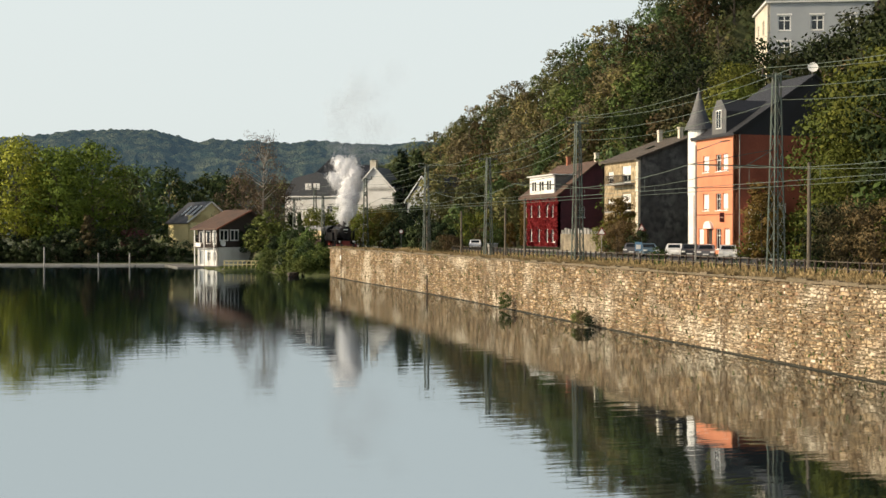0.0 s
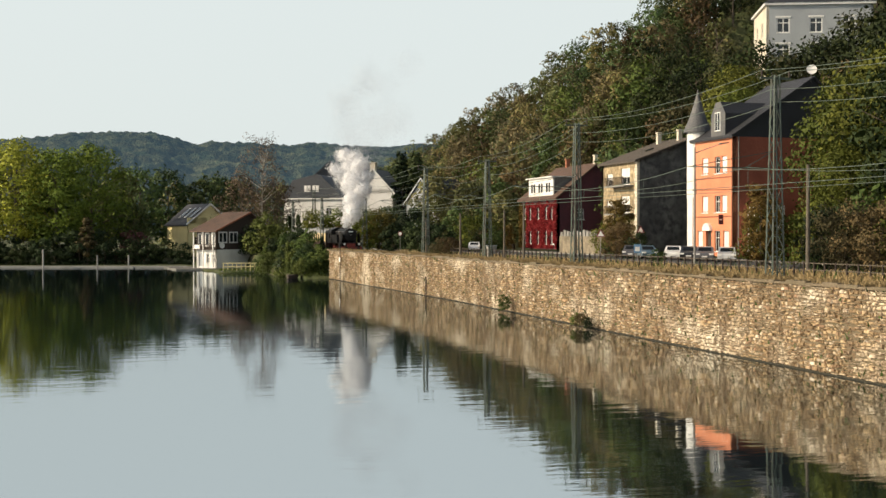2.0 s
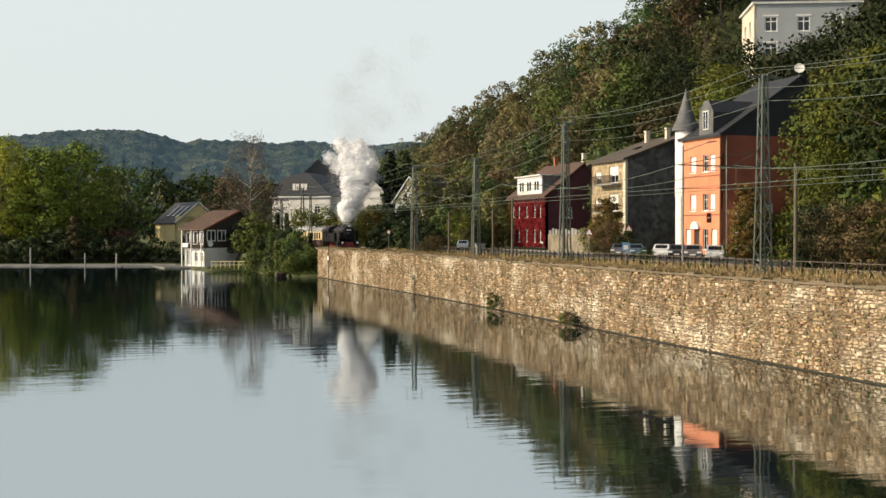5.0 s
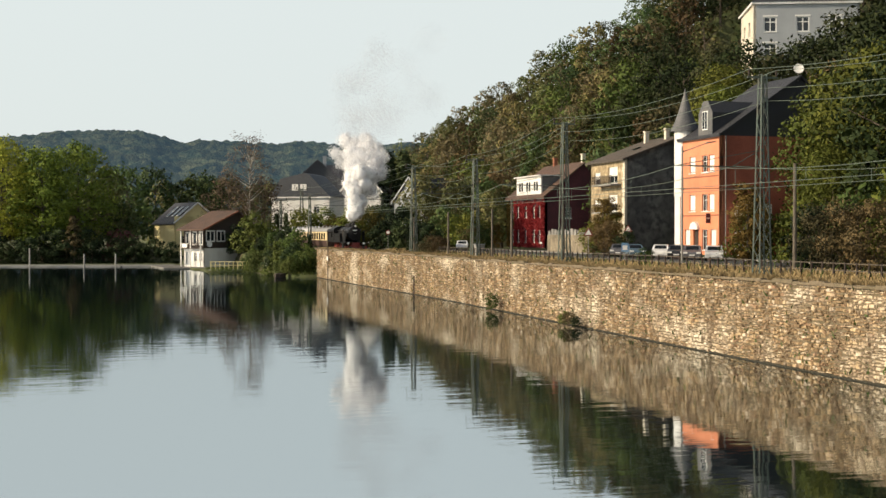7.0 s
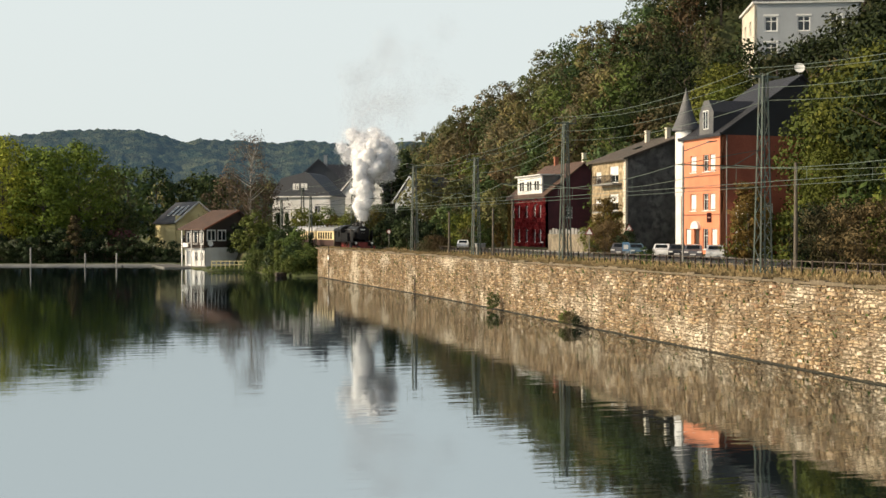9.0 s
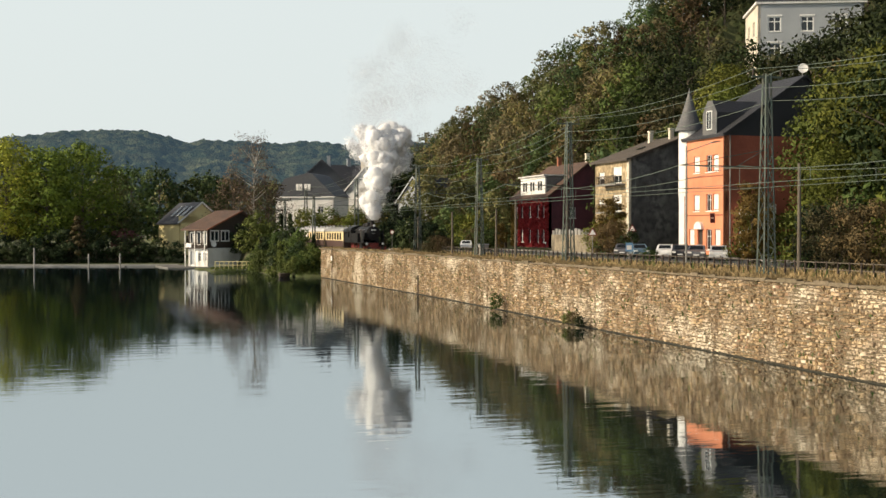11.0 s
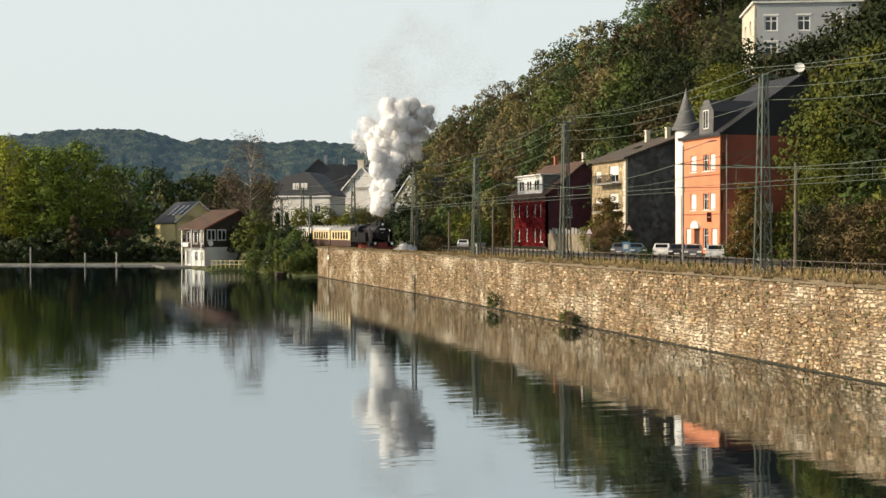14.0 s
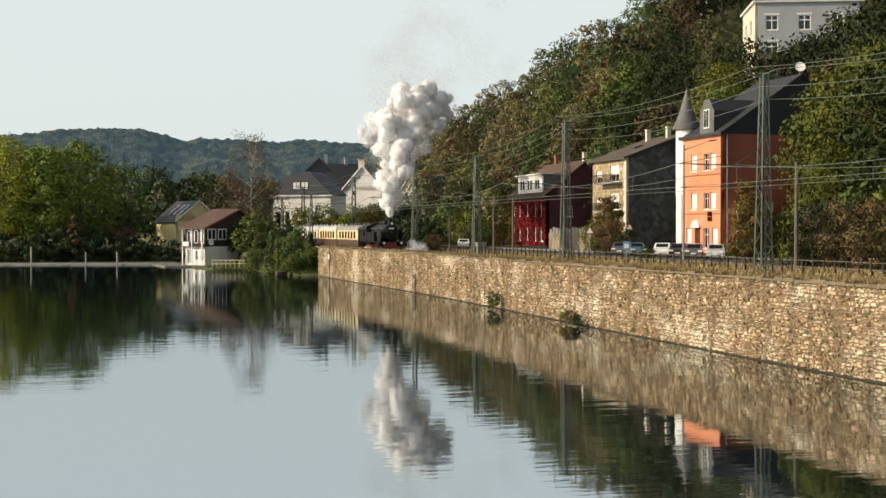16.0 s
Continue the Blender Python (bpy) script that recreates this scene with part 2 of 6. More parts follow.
# blue is raised in these shades to paint in the slope's bluish haze
M_LEAF = leaves("mixed_leaves", [(0.044, 0.081, 0.037), (0.081, 0.138, 0.050), (0.121, 0.145, 0.059), (0.154, 0.166, 0.059), (0.191, 0.154, 0.064), (0.161, 0.133, 0.081), (0.068, 0.116, 0.044)])
M_LEAFGREEN = leaves("green_leaves", [(0.04, 0.07, 0.02), (0.068, 0.102, 0.023), (0.115, 0.132, 0.03)], 0.18)
M_LEAFPLANE = leaves("plane_leaves", [(0.10, 0.15, 0.026), (0.20, 0.25, 0.034), (0.30, 0.30, 0.04)], 0.25)
M_LEAFGOLD = leaves("golden_leaves", [(0.097, 0.106, 0.026), (0.194, 0.141, 0.032), (0.150, 0.092, 0.026)], 0.2)
M_LEAFRUST = leaves("rust_leaves", [(0.075, 0.075, 0.035), (0.125, 0.088, 0.04), (0.10, 0.065, 0.032)])
M_LEAFRED = leaves("red_ivy_leaves", [(0.10, 0.016, 0.022), (0.30, 0.03, 0.035), (0.40, 0.07, 0.06), (0.20, 0.05, 0.035)])
M_LEAFDARK = leaves("dark_leaves", [(0.02, 0.035, 0.012), (0.03, 0.05, 0.018), (0.045, 0.06, 0.02)], 0.15)
# deep green; on the upper slope it also carries the hill's shade
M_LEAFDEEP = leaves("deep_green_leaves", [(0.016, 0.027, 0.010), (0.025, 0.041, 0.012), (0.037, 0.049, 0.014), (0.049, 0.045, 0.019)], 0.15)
M_LEAFMAPLE = leaves("yellow_green_leaves", [(0.068, 0.092, 0.017), (0.112, 0.132, 0.021), (0.160, 0.160, 0.027)], 0.22)
M_DRY = leaves("dry_grass_blades", [(0.26, 0.19, 0.09), (0.36, 0.27, 0.14), (0.20, 0.145, 0.07)])
M_LEAFPURPLE = leaves("purple_leaves", [(0.07, 0.03, 0.03), (0.10, 0.04, 0.045), (0.13, 0.06, 0.05)])
M_LEAFTWIG = leaves("brown_twigs", [(0.10, 0.075, 0.05), (0.14, 0.10, 0.065), (0.12, 0.095, 0.055)], 0.2)
M_FARWOOD = distant("far_woods_haze_glow", (0.025, 0.038, 0.024), (0.07, 0.075, 0.04), 0.075, (0.034, 0.056, 0.076))
M_MIDWOOD = leaves("valley_leaves", [(0.06, 0.095, 0.04), (0.10, 0.15, 0.045), (0.14, 0.15, 0.055), (0.16, 0.145, 0.06), OLIVE], 0.2)
M_BLACK.node_tree.nodes["Principled BSDF"].inputs["Specular IOR Level"].default_value = 0.2

# ---- mesh tools ----
class Shape:
    """Gathers vertices and faces of one mesh."""

    def __init__(self, m=None):
        self.v, self.f, self.m = [], [], m

    def put(self, verts, faces):
        n = len(self.v)
        if self.m is not None:
            verts = [self.m @ Vector(p) for p in verts]
        self.v += [tuple(p) for p in verts]
        self.f += [tuple(i + n for i in f) for f in faces]
        return self

    def box(self, x0, y0, z0, x1, y1, z1):
        return self.put([(x0, y0, z0), (x1, y0, z0), (x1, y1, z0), (x0, y1, z0), (x0, y0, z1), (x1, y0, z1), (x1, y1, z1), (x0, y1, z1)],
                        [(3, 2, 1, 0), (4, 5, 6, 7), (0, 1, 5, 4), (1, 2, 6, 5), (2, 3, 7, 6), (3, 0, 4, 7)])

    def loft(self, rings, closed=True):
        """Rings of equal length, joined in turn, with caps at both ends."""
        k = len(rings[0])
        verts = [p for r in rings for p in r]
        faces = [(i * k + j, i * k + (j + 1) % k, (i + 1) * k + (j + 1) % k, (i + 1) * k + j) for i in range(len(rings) - 1) for j in range(k)]
        if closed:
            faces += [tuple(reversed(range(k))), tuple((len(rings) - 1) * k + j for j in range(k))]
        return self.put(verts, faces)

    def tube(self, a, b, r0, r1=None, n=10):
        a, b = Vector(a), Vector(b)
        r1 = r0 if r1 is None else r1
        q = (b - a).to_track_quat('Z', 'Y')
        ring = [(math.cos(2 * math.pi * i / n), math.sin(2 * math.pi * i / n)) for i in range(n)]
        return self.loft([[p + q @ Vector((c * r, s * r, 0)) for c, s in ring] for p, r in ((a, r0), (b, r1))])

    def turned(self, profile, n=16, at=(0, 0, 0)):
        """A body turned round the z axis: profile of (radius, height)."""
        return self.loft([[(at[0] + r * math.cos(2 * math.pi * i / n), at[1] + r * math.sin(2 * math.pi * i / n), at[2] + z) for i in range(n)] for r, z in profile])

    def beam(self, a, b, w, h=None):
        a, b = Vector(a), Vector(b)
        h = h or w
        q = (b - a).to_track_quat('Z', 'Y')
        c = [(-w / 2, -h / 2), (w / 2, -h / 2), (w / 2, h / 2), (-w / 2, h / 2)]
        return self.loft([[p + q @ Vector((x, y, 0)) for x, y in c] for p in (a, b)])

    def extrude(self, outline, axis, lo, hi):
        """A plate: outline of 2D points, extruded along axis 'x', 'y' or 'z'."""
        def at(p, k):
            return {'x': (k, p[0], p[1]), 'y': (p[0], k, p[1]), 'z': (p[0], p[1], k)}[axis]
        return self.loft([[at(p, lo) for p in outline], [at(p, hi) for p in outline]])

    def wall(self, w, h, t, holes, z0=0.0):
        """A wall in the xz plane from x 0 to w, its outside at y 0, with holes (x, z, width, height) right through it."""
        xs = sorted({0.0, w} | {v for a, b, c, d in holes for v in (a, a + c)})
        zs = sorted({z0, h} | {v for a, b, c, d in holes for v in (b, b + d)})
        nx, nz = len(xs), len(zs)

        def full(i, j):
            if not (0 <= i < nx - 1 and 0 <= j < nz - 1):
                return False
            mx, mz = (xs[i] + xs[i + 1]) / 2, (zs[j] + zs[j + 1]) / 2
            return not any(a < mx < a + c and b < mz < b + d for a, b, c, d in holes)

        verts = [(x, y, z) for y in (0, t) for z in zs for x in xs]
        faces = []
        for i in range(nx - 1):
            for j in range(nz - 1):
                if not full(i, j):
                    continue
                a, b, c, d = j * nx + i, j * nx + i + 1, (j + 1) * nx + i + 1, (j + 1) * nx + i
                k = nx * nz
                faces += [(a, b, c, d), (d + k, c + k, b + k, a + k)]
                for (p, q), (u, v) in (((b, a), (i, j - 1)), ((c, b), (i + 1, j)), ((d, c), (i, j + 1)), ((a, d), (i - 1, j))):
                    if not full(u, v):
                        faces.append((p, q, q + k, p + k))
        self.put(verts, faces)
        return self

    def mesh(self, name, material, smooth=False):
        me = bpy.data.meshes.new(name)
        me.from_pydata(self.v, [], self.f)
        me.materials.append(material)
        if smooth:
            me.polygons.foreach_set("use_smooth", [True] * len(me.polygons))
        me.update()
        return me


def thing(name, m, label, category, group="", kind=""):
    ob = new(name)
    ob.empty_display_size = 0.3
    ob.matrix_basis = m
    return tagged(ob, label, category, group, kind)


def part(name, shape, material, parent, label="", smooth=False):
    """Links a shape as one mesh under its thing."""
    ob = new(name, shape.mesh(name, material, smooth) if isinstance(shape, Shape) else shape)
    ob.parent = parent
    if label:
        ob["label"] = label
    return ob


def solid(name, shape, material, label, category="", group="", kind="", smooth=False):
    return tagged(new(name, shape.mesh(name, material, smooth)), label, category, group, kind)

# ---- lake, ground and hills ----
WALL_X, WALL_TOP, WALL_FAR = 32.0, 4.05, 165.5
RAIL_Z = 3.12


def smooth01(x):
    x = min(1.0, max(0.0, x))
    return x * x * (3 - 2 * x)


def hill_crest(y):
    """Height of the hill's plateau along the valley."""
    for (ya, za), (yb, zb) in zip(CREST, CREST[1:]):
        if y <= yb:
            return za + (zb - za) * (y - ya) / (yb - ya)
    return CREST[-1][1]


CREST = [(-400, 60), (60, 68), (130, 60), (190, 50), (220, 44), (250, 37), (290, 28), (350, 19), (420, 11), (520, 7), (640, 6), (800, 6)]


def shore_y(x):
    """Where the far bank begins, for each x."""
    if x < 18:
        return 232.0 - 0.29 * x
    if x < 25:
        return 226.0 - 34.0 * smooth01((x - 18.0) / 1.6)
    return 192.0 - 26.5 * smooth01((x - 25.0) / 4.5)


def ground_z(x, y):
    if x > 33.3:
        z = 2.9 + 0.65 * smooth01((x - 41) / 4)
        foot = 74.0 if y < 260 else 74.0 + (y - 260) * 0.05
        if x > foot:
            z += min(hill_crest(y), 0.92 * (x - foot) + 0.004 * (x - foot) ** 2 * 0.5)
        if 95 < y < 200 and x > 90:
            z = min(z, 21.5 + max(0.0, x - 132) * 0.9 + max(0.0, y - 186) * 1.2)
        if z > 8:
            z += 1.5 * noise.noise((x * 0.03, y * 0.03, 0))
        return z
    d = y - shore_y(x)
    if d < 0:
        return -1.6
    if x < 18.2:
        return 0.28 + 2.0 * smooth01(d / 60)
    return 0.2 + (min(2.6, d * 0.17) if x > 27 else min(1.2, max(0.0, d - 34) * 0.1))


xs = [-4000, -2200, -1200, -700, -400, -250, -160, -110, -80, -60, -46, -36] + [-28 + 2.5 * i for i in range(18)] + [18 + 1.0 * i for i in range(14)] + [32.4, 33.25, 33.7, 34.6, 36, 38.5, 41, 43, 46, 50, 55, 60, 65, 70] + [74 + 4 * i for i in range(24)] + [180, 220, 300, 420, 700, 1300, 2400, 4000]
ys = [-3500, -1200, -400, -150, -60] + [-30 + 10 * i for i in range(19)] + [155 + 1.5 * i for i in range(60)] + [246 + 8 * i for i in range(40)] + [600, 700, 850, 1100, 1700, 2600, 4200]
grid = [(x, y, ground_z(x, y)) for y in ys for x in xs]
nx = len(xs)
g = Shape().put(grid, [(j * nx + i, j * nx + i + 1, (j + 1) * nx + i + 1, (j + 1) * nx + i) for j in range(len(ys) - 1) for i in range(nx - 1)])
solid("ground", g, M_GRASS, "grassy valley ground rising to a wooded slope", "ground", kind="structure", smooth=True)

solid("water", Shape().put([(-4000, -3000, 0), (4000, -3000, 0), (4000, 400, 0), (-4000, 400, 0)], [(0, 1, 2, 3)]), M_WATER,
      "calm dark lake water with faint ripples", "water", kind="structure")


def ridge(name, label, dist, heights, seed, depth=300.0):
    """A far wooded ridge round the valley's end: heights over bearing, rough with tree crowns."""
    n, rows = 1000, 64
    verts = []
    for k in range(rows):
        f = math.sin(min(1.0, k / (rows - 8)) * math.pi / 2)
        r = dist + depth * k / (rows - 1)
        for i in range(n + 1):
            a = -40 + 76 * i / n
            h = float(np.interp(a, [p[0] for p in heights], [p[1] for p in heights]))
            x, y = r * math.sin(radians(a)), r * math.cos(radians(a))
            crowns = 1.0 - noise.voronoi((x / 12.0, y / 12.0, seed))[0][0]
            fold = noise.fractal((x / 90.0, y / 90.0, seed), 1.0, 2.0, 3)
            twigs = 1.0 - noise.voronoi((x / 5.0, y / 5.0, seed + 4.0))[0][0]
            verts.append((x, y, f * h + 5.5 * crowns + 2.6 * twigs + 8.0 * fold * (1 - abs(2 * f - 1))))
    k = n + 1
    s = Shape().put(verts, [(j * k + i, j * k + i + 1, (j + 1) * k + i + 1, (j + 1) * k + i) for j in range(rows - 1) for i in range(n)])
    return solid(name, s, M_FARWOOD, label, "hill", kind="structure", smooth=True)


ridge("backdrop_ridge", "far wooded ridge across the valley, haze painted as a glow", 1100.0,
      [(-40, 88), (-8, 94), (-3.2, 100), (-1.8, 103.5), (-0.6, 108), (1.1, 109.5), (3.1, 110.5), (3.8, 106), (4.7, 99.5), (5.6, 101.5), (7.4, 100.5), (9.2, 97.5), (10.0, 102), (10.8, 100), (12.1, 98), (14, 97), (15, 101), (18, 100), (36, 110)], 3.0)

# ---- quay wall ----
def wall_x(y):
    """The wall bows back a little in the middle of its length."""
    return 31.55 + 1.25 * math.exp(-((y - 112.0) / 42.0) ** 2) + 0.3 * smooth01((y - 140) / 25)


def wall_rows(inset, z0, z1, y0, y1, step=4.0, back=1.1):
    s = Shape()
    n = max(1, int((y1 - y0) / step))
    rings = []
    for i in range(n + 1):
        y = y0 + (y1 - y0) * i / n
        x = wall_x(y)
        rings.append([(x + inset, y, z0), (x + back, y, z0), (x + back, y, z1), (x + inset, y, z1)])
    return s.loft(rings)


wall = solid("quay_wall", wall_rows(0.05, -1.5, WALL_TOP - 0.12, -20, WALL_FAR), M_MORTAR, "sunlit rubble sandstone quay wall above the lake", "wall", kind="structure")
part("waterline_ledge", wall_rows(-0.05, -1.5, 0.07, -20, WALL_FAR), M_MOSS, wall, "dark mossy ledge at the waterline")


def stone_block(y0, z0, l, h, out, r):
    """One roughly dressed stone on the wall's lake side, with uneven edges."""
    x0, x1 = wall_x(y0), wall_x(y0 + l)
    j = [r.uniform(-0.03, 0.03) for _ in range(8)]
    c = 0.03
    back = [(x0 + 0.08, y0, z0), (x1 + 0.08, y0 + l, z0), (x1 + 0.08, y0 + l, z0 + h), (x0 + 0.08, y0, z0 + h)]
    face = [(x0 - out + j[0], y0 + c, z0 + c + j[1]), (x1 - out + j[2], y0 + l - c, z0 + c + j[3]), (x1 - out + j[4], y0 + l - c, z0 + h - c + j[5]), (x0 - out + j[6], y0 + c, z0 + h - c + j[7])]
    return back + face


STONE_FACES = [(4, 7, 6, 5), (0, 4, 5, 1), (1, 5, 6, 2), (2, 6, 7, 3), (3, 7, 4, 0)]
NEAR_STONES = []


def lay_stones():
    r = np.random.default_rng(5)
    rest = Shape()
    bay = 34.0
    while bay < WALL_FAR - 0.2:
        wide = min(r.uniform(0.9, 2.6), WALL_FAR - bay)
        z = 0.06
        while z < WALL_TOP - 0.16:
            h = min(r.uniform(0.08, 0.21), WALL_TOP - 0.12 - z)
            y = bay + r.uniform(-0.12, 0.12)
            while y < bay + wide - 0.08:
                l = min(r.choice([r.uniform(0.10, 0.22), r.uniform(0.16, 0.42)]), bay + wide - y + 0.1)
                v = stone_block(y, z + r.uniform(-0.035, 0.04), l, h - r.uniform(0.0, 0.07), r.uniform(-0.03, 0.07), r)
                if 48.0 < y < 54.0 and 0.6 < z < 3.2 and len(NEAR_STONES) < 290:
                    NEAR_STONES.append(v)
                else:
                    rest.put(v, STONE_FACES)
                y += l + r.uniform(0.01, 0.04)
            z += h
        bay += wide
    ob = part("masonry", rest, M_STONES, wall, "coursed rubble stones in ochre, brown and pale grey")
    ob["kind"] = "stuff"
    # coping stones along the top
    y, k = 30.0, 0
    while y < WALL_FAR:
        l = r.uniform(0.5, 1.5)
        xa, xb = wall_x(y), wall_x(y + l)
        zt = WALL_TOP + r.uniform(-0.07, 0.06)
        cs = Shape().loft([[(xa - 0.1, y, WALL_TOP - 0.14), (xa + 0.75, y, WALL_TOP - 0.14), (xa + 0.75, y, zt), (xa - 0.06, y, zt)],
                           [(xb - 0.1, y + l - 0.02, WALL_TOP - 0.14), (xb + 0.75, y + l - 0.02, WALL_TOP - 0.14), (xb + 0.75, y + l - 0.02, zt), (xb - 0.06, y + l - 0.02, zt)]])
        part("coping_stone", cs, M_MORTAR, wall)
        y += l


lay_stones()

# ---- trees ----
rng = np.random.default_rng(7)
PATTERNS = []


def leaf_quads(centres, size, r, out=None):
    """Small folded leaf sprays, one for each centre."""
    n = len(centres)
    a = r.normal(size=(n, 3))
    if out is not None:
        face = out + 0.75 * r.normal(size=(n, 3))
        face /= np.linalg.norm(face, axis=1)[:, None]
        a -= face * (a * face).sum(1)[:, None]
    a /= np.linalg.norm(a, axis=1)[:, None]
    if out is not None:
        b = np.cross(face, a)
    else:
        b = r.normal(size=(n, 3))
        b -= a * (a * b).sum(1)[:, None]
        b /= np.linalg.norm(b, axis=1)[:, None]
    s = size * r.uniform(0.6, 1.4, size=(n, 1))
    p = np.stack([centres - a * s, centres - b * s * 0.55, centres + a * s, centres + b * s * 0.55], 1)
    return p.reshape(-1, 3)


def leaf_mesh(name, centres, size, material, r, out=None):
    p = leaf_quads(np.asarray(centres), size, r, out)
    n = len(p) // 4
    me = bpy.data.meshes.new(name)
    me.vertices.add(n * 4)
    me.vertices.foreach_set("co", p.astype(np.float32).ravel())
    me.loops.add(n * 4)
    me.loops.foreach_set("vertex_index", np.arange(n * 4, dtype=np.int32))
    me.polygons.add(n)
    me.polygons.foreach_set("loop_start", np.arange(0, n * 4, 4, dtype=np.int32))
    me.materials.append(material)
    me.update(calc_edges=True)
    if out is not None:
        me.polygons.foreach_set("use_smooth", [True] * n)
        soft = np.repeat(out, 4, axis=0)
        me.normals_split_custom_set_from_vertices((soft / np.linalg.norm(soft, axis=1)[:, None]).tolist())
    return me


def crown_points(r, h, base, width, lumps, per, form="round"):
    """Clumps of leaves on the ends of limbs; returns the clumps' centres and all leaf centres."""
    tips, pts, outs = [], [], []
    for i in range(lumps):
        f = (i + 0.5) / lumps
        z = base + (h - base) * (0.08 + 0.9 * f)
        if form == "round":
            w = width * math.sqrt(max(0.05, 1 - (1.75 * f - 0.75) ** 2))
        elif form == "cone":
            w = width * (1.03 - f)
        else:
            w = width * (0.55 + 0.45 * math.sin(math.pi * min(1, f * 1.15)))
        a = i * 2.4 + r.uniform(-0.5, 0.5)
        d = w * math.sqrt(r.uniform(0.15, 1.0))
        c = np.array([d * math.cos(a), d * math.sin(a), z + r.uniform(-0.5, 0.5)])
        tips.append(c)
        rad = width * r.uniform(0.22, 0.42) * (0.75 if form == "cone" else 1)
        q = r.normal(size=(per, 3))
        q /= np.linalg.norm(q, axis=1)[:, None]
        whole = np.array([c[0], c[1], (c[2] - (base + h) / 2) * width * 2 / (h - base)]) / width
        outs.append(q * 0.8 + whole * 0.45 + 0.12 * r.normal(size=(per, 3)) + np.array([0, 0, 0.1]))
        q = q * (rad * r.uniform(0.55, 1.08, size=(per, 1))) * np.array([1, 1, 0.72])
        pts.append(c + q)
    return tips, np.concatenate(pts), np.concatenate(outs)


def tree_kind(name, label, seed, h, base, width, leaf, bark=M_BARK, lumps=34, per=38, size=0.34, form="round", limbs=9, trunk=0.28, category="tree"):
    """One tree with a tapered trunk, limbs and a crown; it waits to be copied."""
    r = np.random.default_rng(seed)
    tips, pts, outs = crown_points(r, h, base, width, lumps, per, form)
    s = Shape()
    lean = r.uniform(-0.4, 0.4, 2)
    top = Vector((lean[0], lean[1], base + (h - base) * 0.75))
    mid = Vector((lean[0] * 0.4, lean[1] * 0.4, base * 0.9))
    s.tube((0, 0, -0.6), mid, trunk * 1.25, trunk * 0.8, 7)
    s.tube(mid, top, trunk * 0.8, trunk * 0.2, 6)
    for i in range(limbs):
        c = Vector(tips[int(i * len(tips) / limbs)])
        root = mid.lerp(top, min(0.9, max(0.0, (c.z - 2.5 - mid.z) / max(0.1, top.z - mid.z))))
        s.tube(root, c, trunk * 0.34, trunk * 0.08, 5)
    ob = thing(name, pose(0, 0, 0), label, category)
    part("trunk", s, bark, ob)
    part("crown", leaf_mesh("crown", pts, size, leaf, r, outs), leaf, ob)
    PATTERNS.append(ob)
    return ob


def drop_thing(ob):
    """Takes away a pattern that was only there to be copied."""
    for o in [*ob.children_recursive, ob]:
        bpy.data.objects.remove(o)


def plant(kind, x, y, z, scale=1.0, turn=None, group="", label=""):
    turn = rng.uniform(0, 360) if turn is None else turn
    ob = copy_thing(kind, pose(x, y, z, 0, 0, turn) @ Matrix.Diagonal((scale, scale, scale * rng.uniform(0.93, 1.07), 1)))
    return tagged(ob, label, "", group)


hill_kinds = [
    tree_kind("hornbeam_tree", "hornbeam tree turning from green to brown on the slope", 1, 12.5, 3.0, 4.3, M_LEAF, lumps=32, per=46, size=0.29),
    tree_kind("lime_tree", "tall lime tree turning from green to brown on the slope", 2, 14.0, 3.5, 4.0, M_LEAF, lumps=32, per=46, size=0.29, form="tall"),
    tree_kind("maple_tree", "maple tree turning from green to brown on the slope", 3, 10.5, 2.2, 3.9, M_LEAF, lumps=28, per=46, size=0.28),
    tree_kind("oak_tree", "green oak tree with a broad crown on the slope", 4, 13.0, 2.5, 5.0, M_LEAFGREEN, lumps=34, per=48, size=0.29),
    tree_kind("beech_tree", "rust-brown beech tree on the slope", 5, 13.0, 3.0, 4.2, M_LEAFRUST, lumps=26, per=40, size=0.29),
    tree_kind("ash_tree", "thinning autumn tree with bare twigs on the slope", 6, 13.5, 3.5, 3.6, M_LEAF, lumps=24, per=20, size=0.34, form="tall", limbs=14),
    tree_kind("oak_tree", "deep green oak tree, the slope's shade in its leaf colour", 8, 13.0, 2.5, 4.8, M_LEAFDEEP, lumps=34, per=48, size=0.27),
]
keep_out = [(60, 80, 104, 125), (60, 78, 128, 150), (60, 76, 155, 178), (98, 122, 150, 186)]
count = 0
y = 82.0
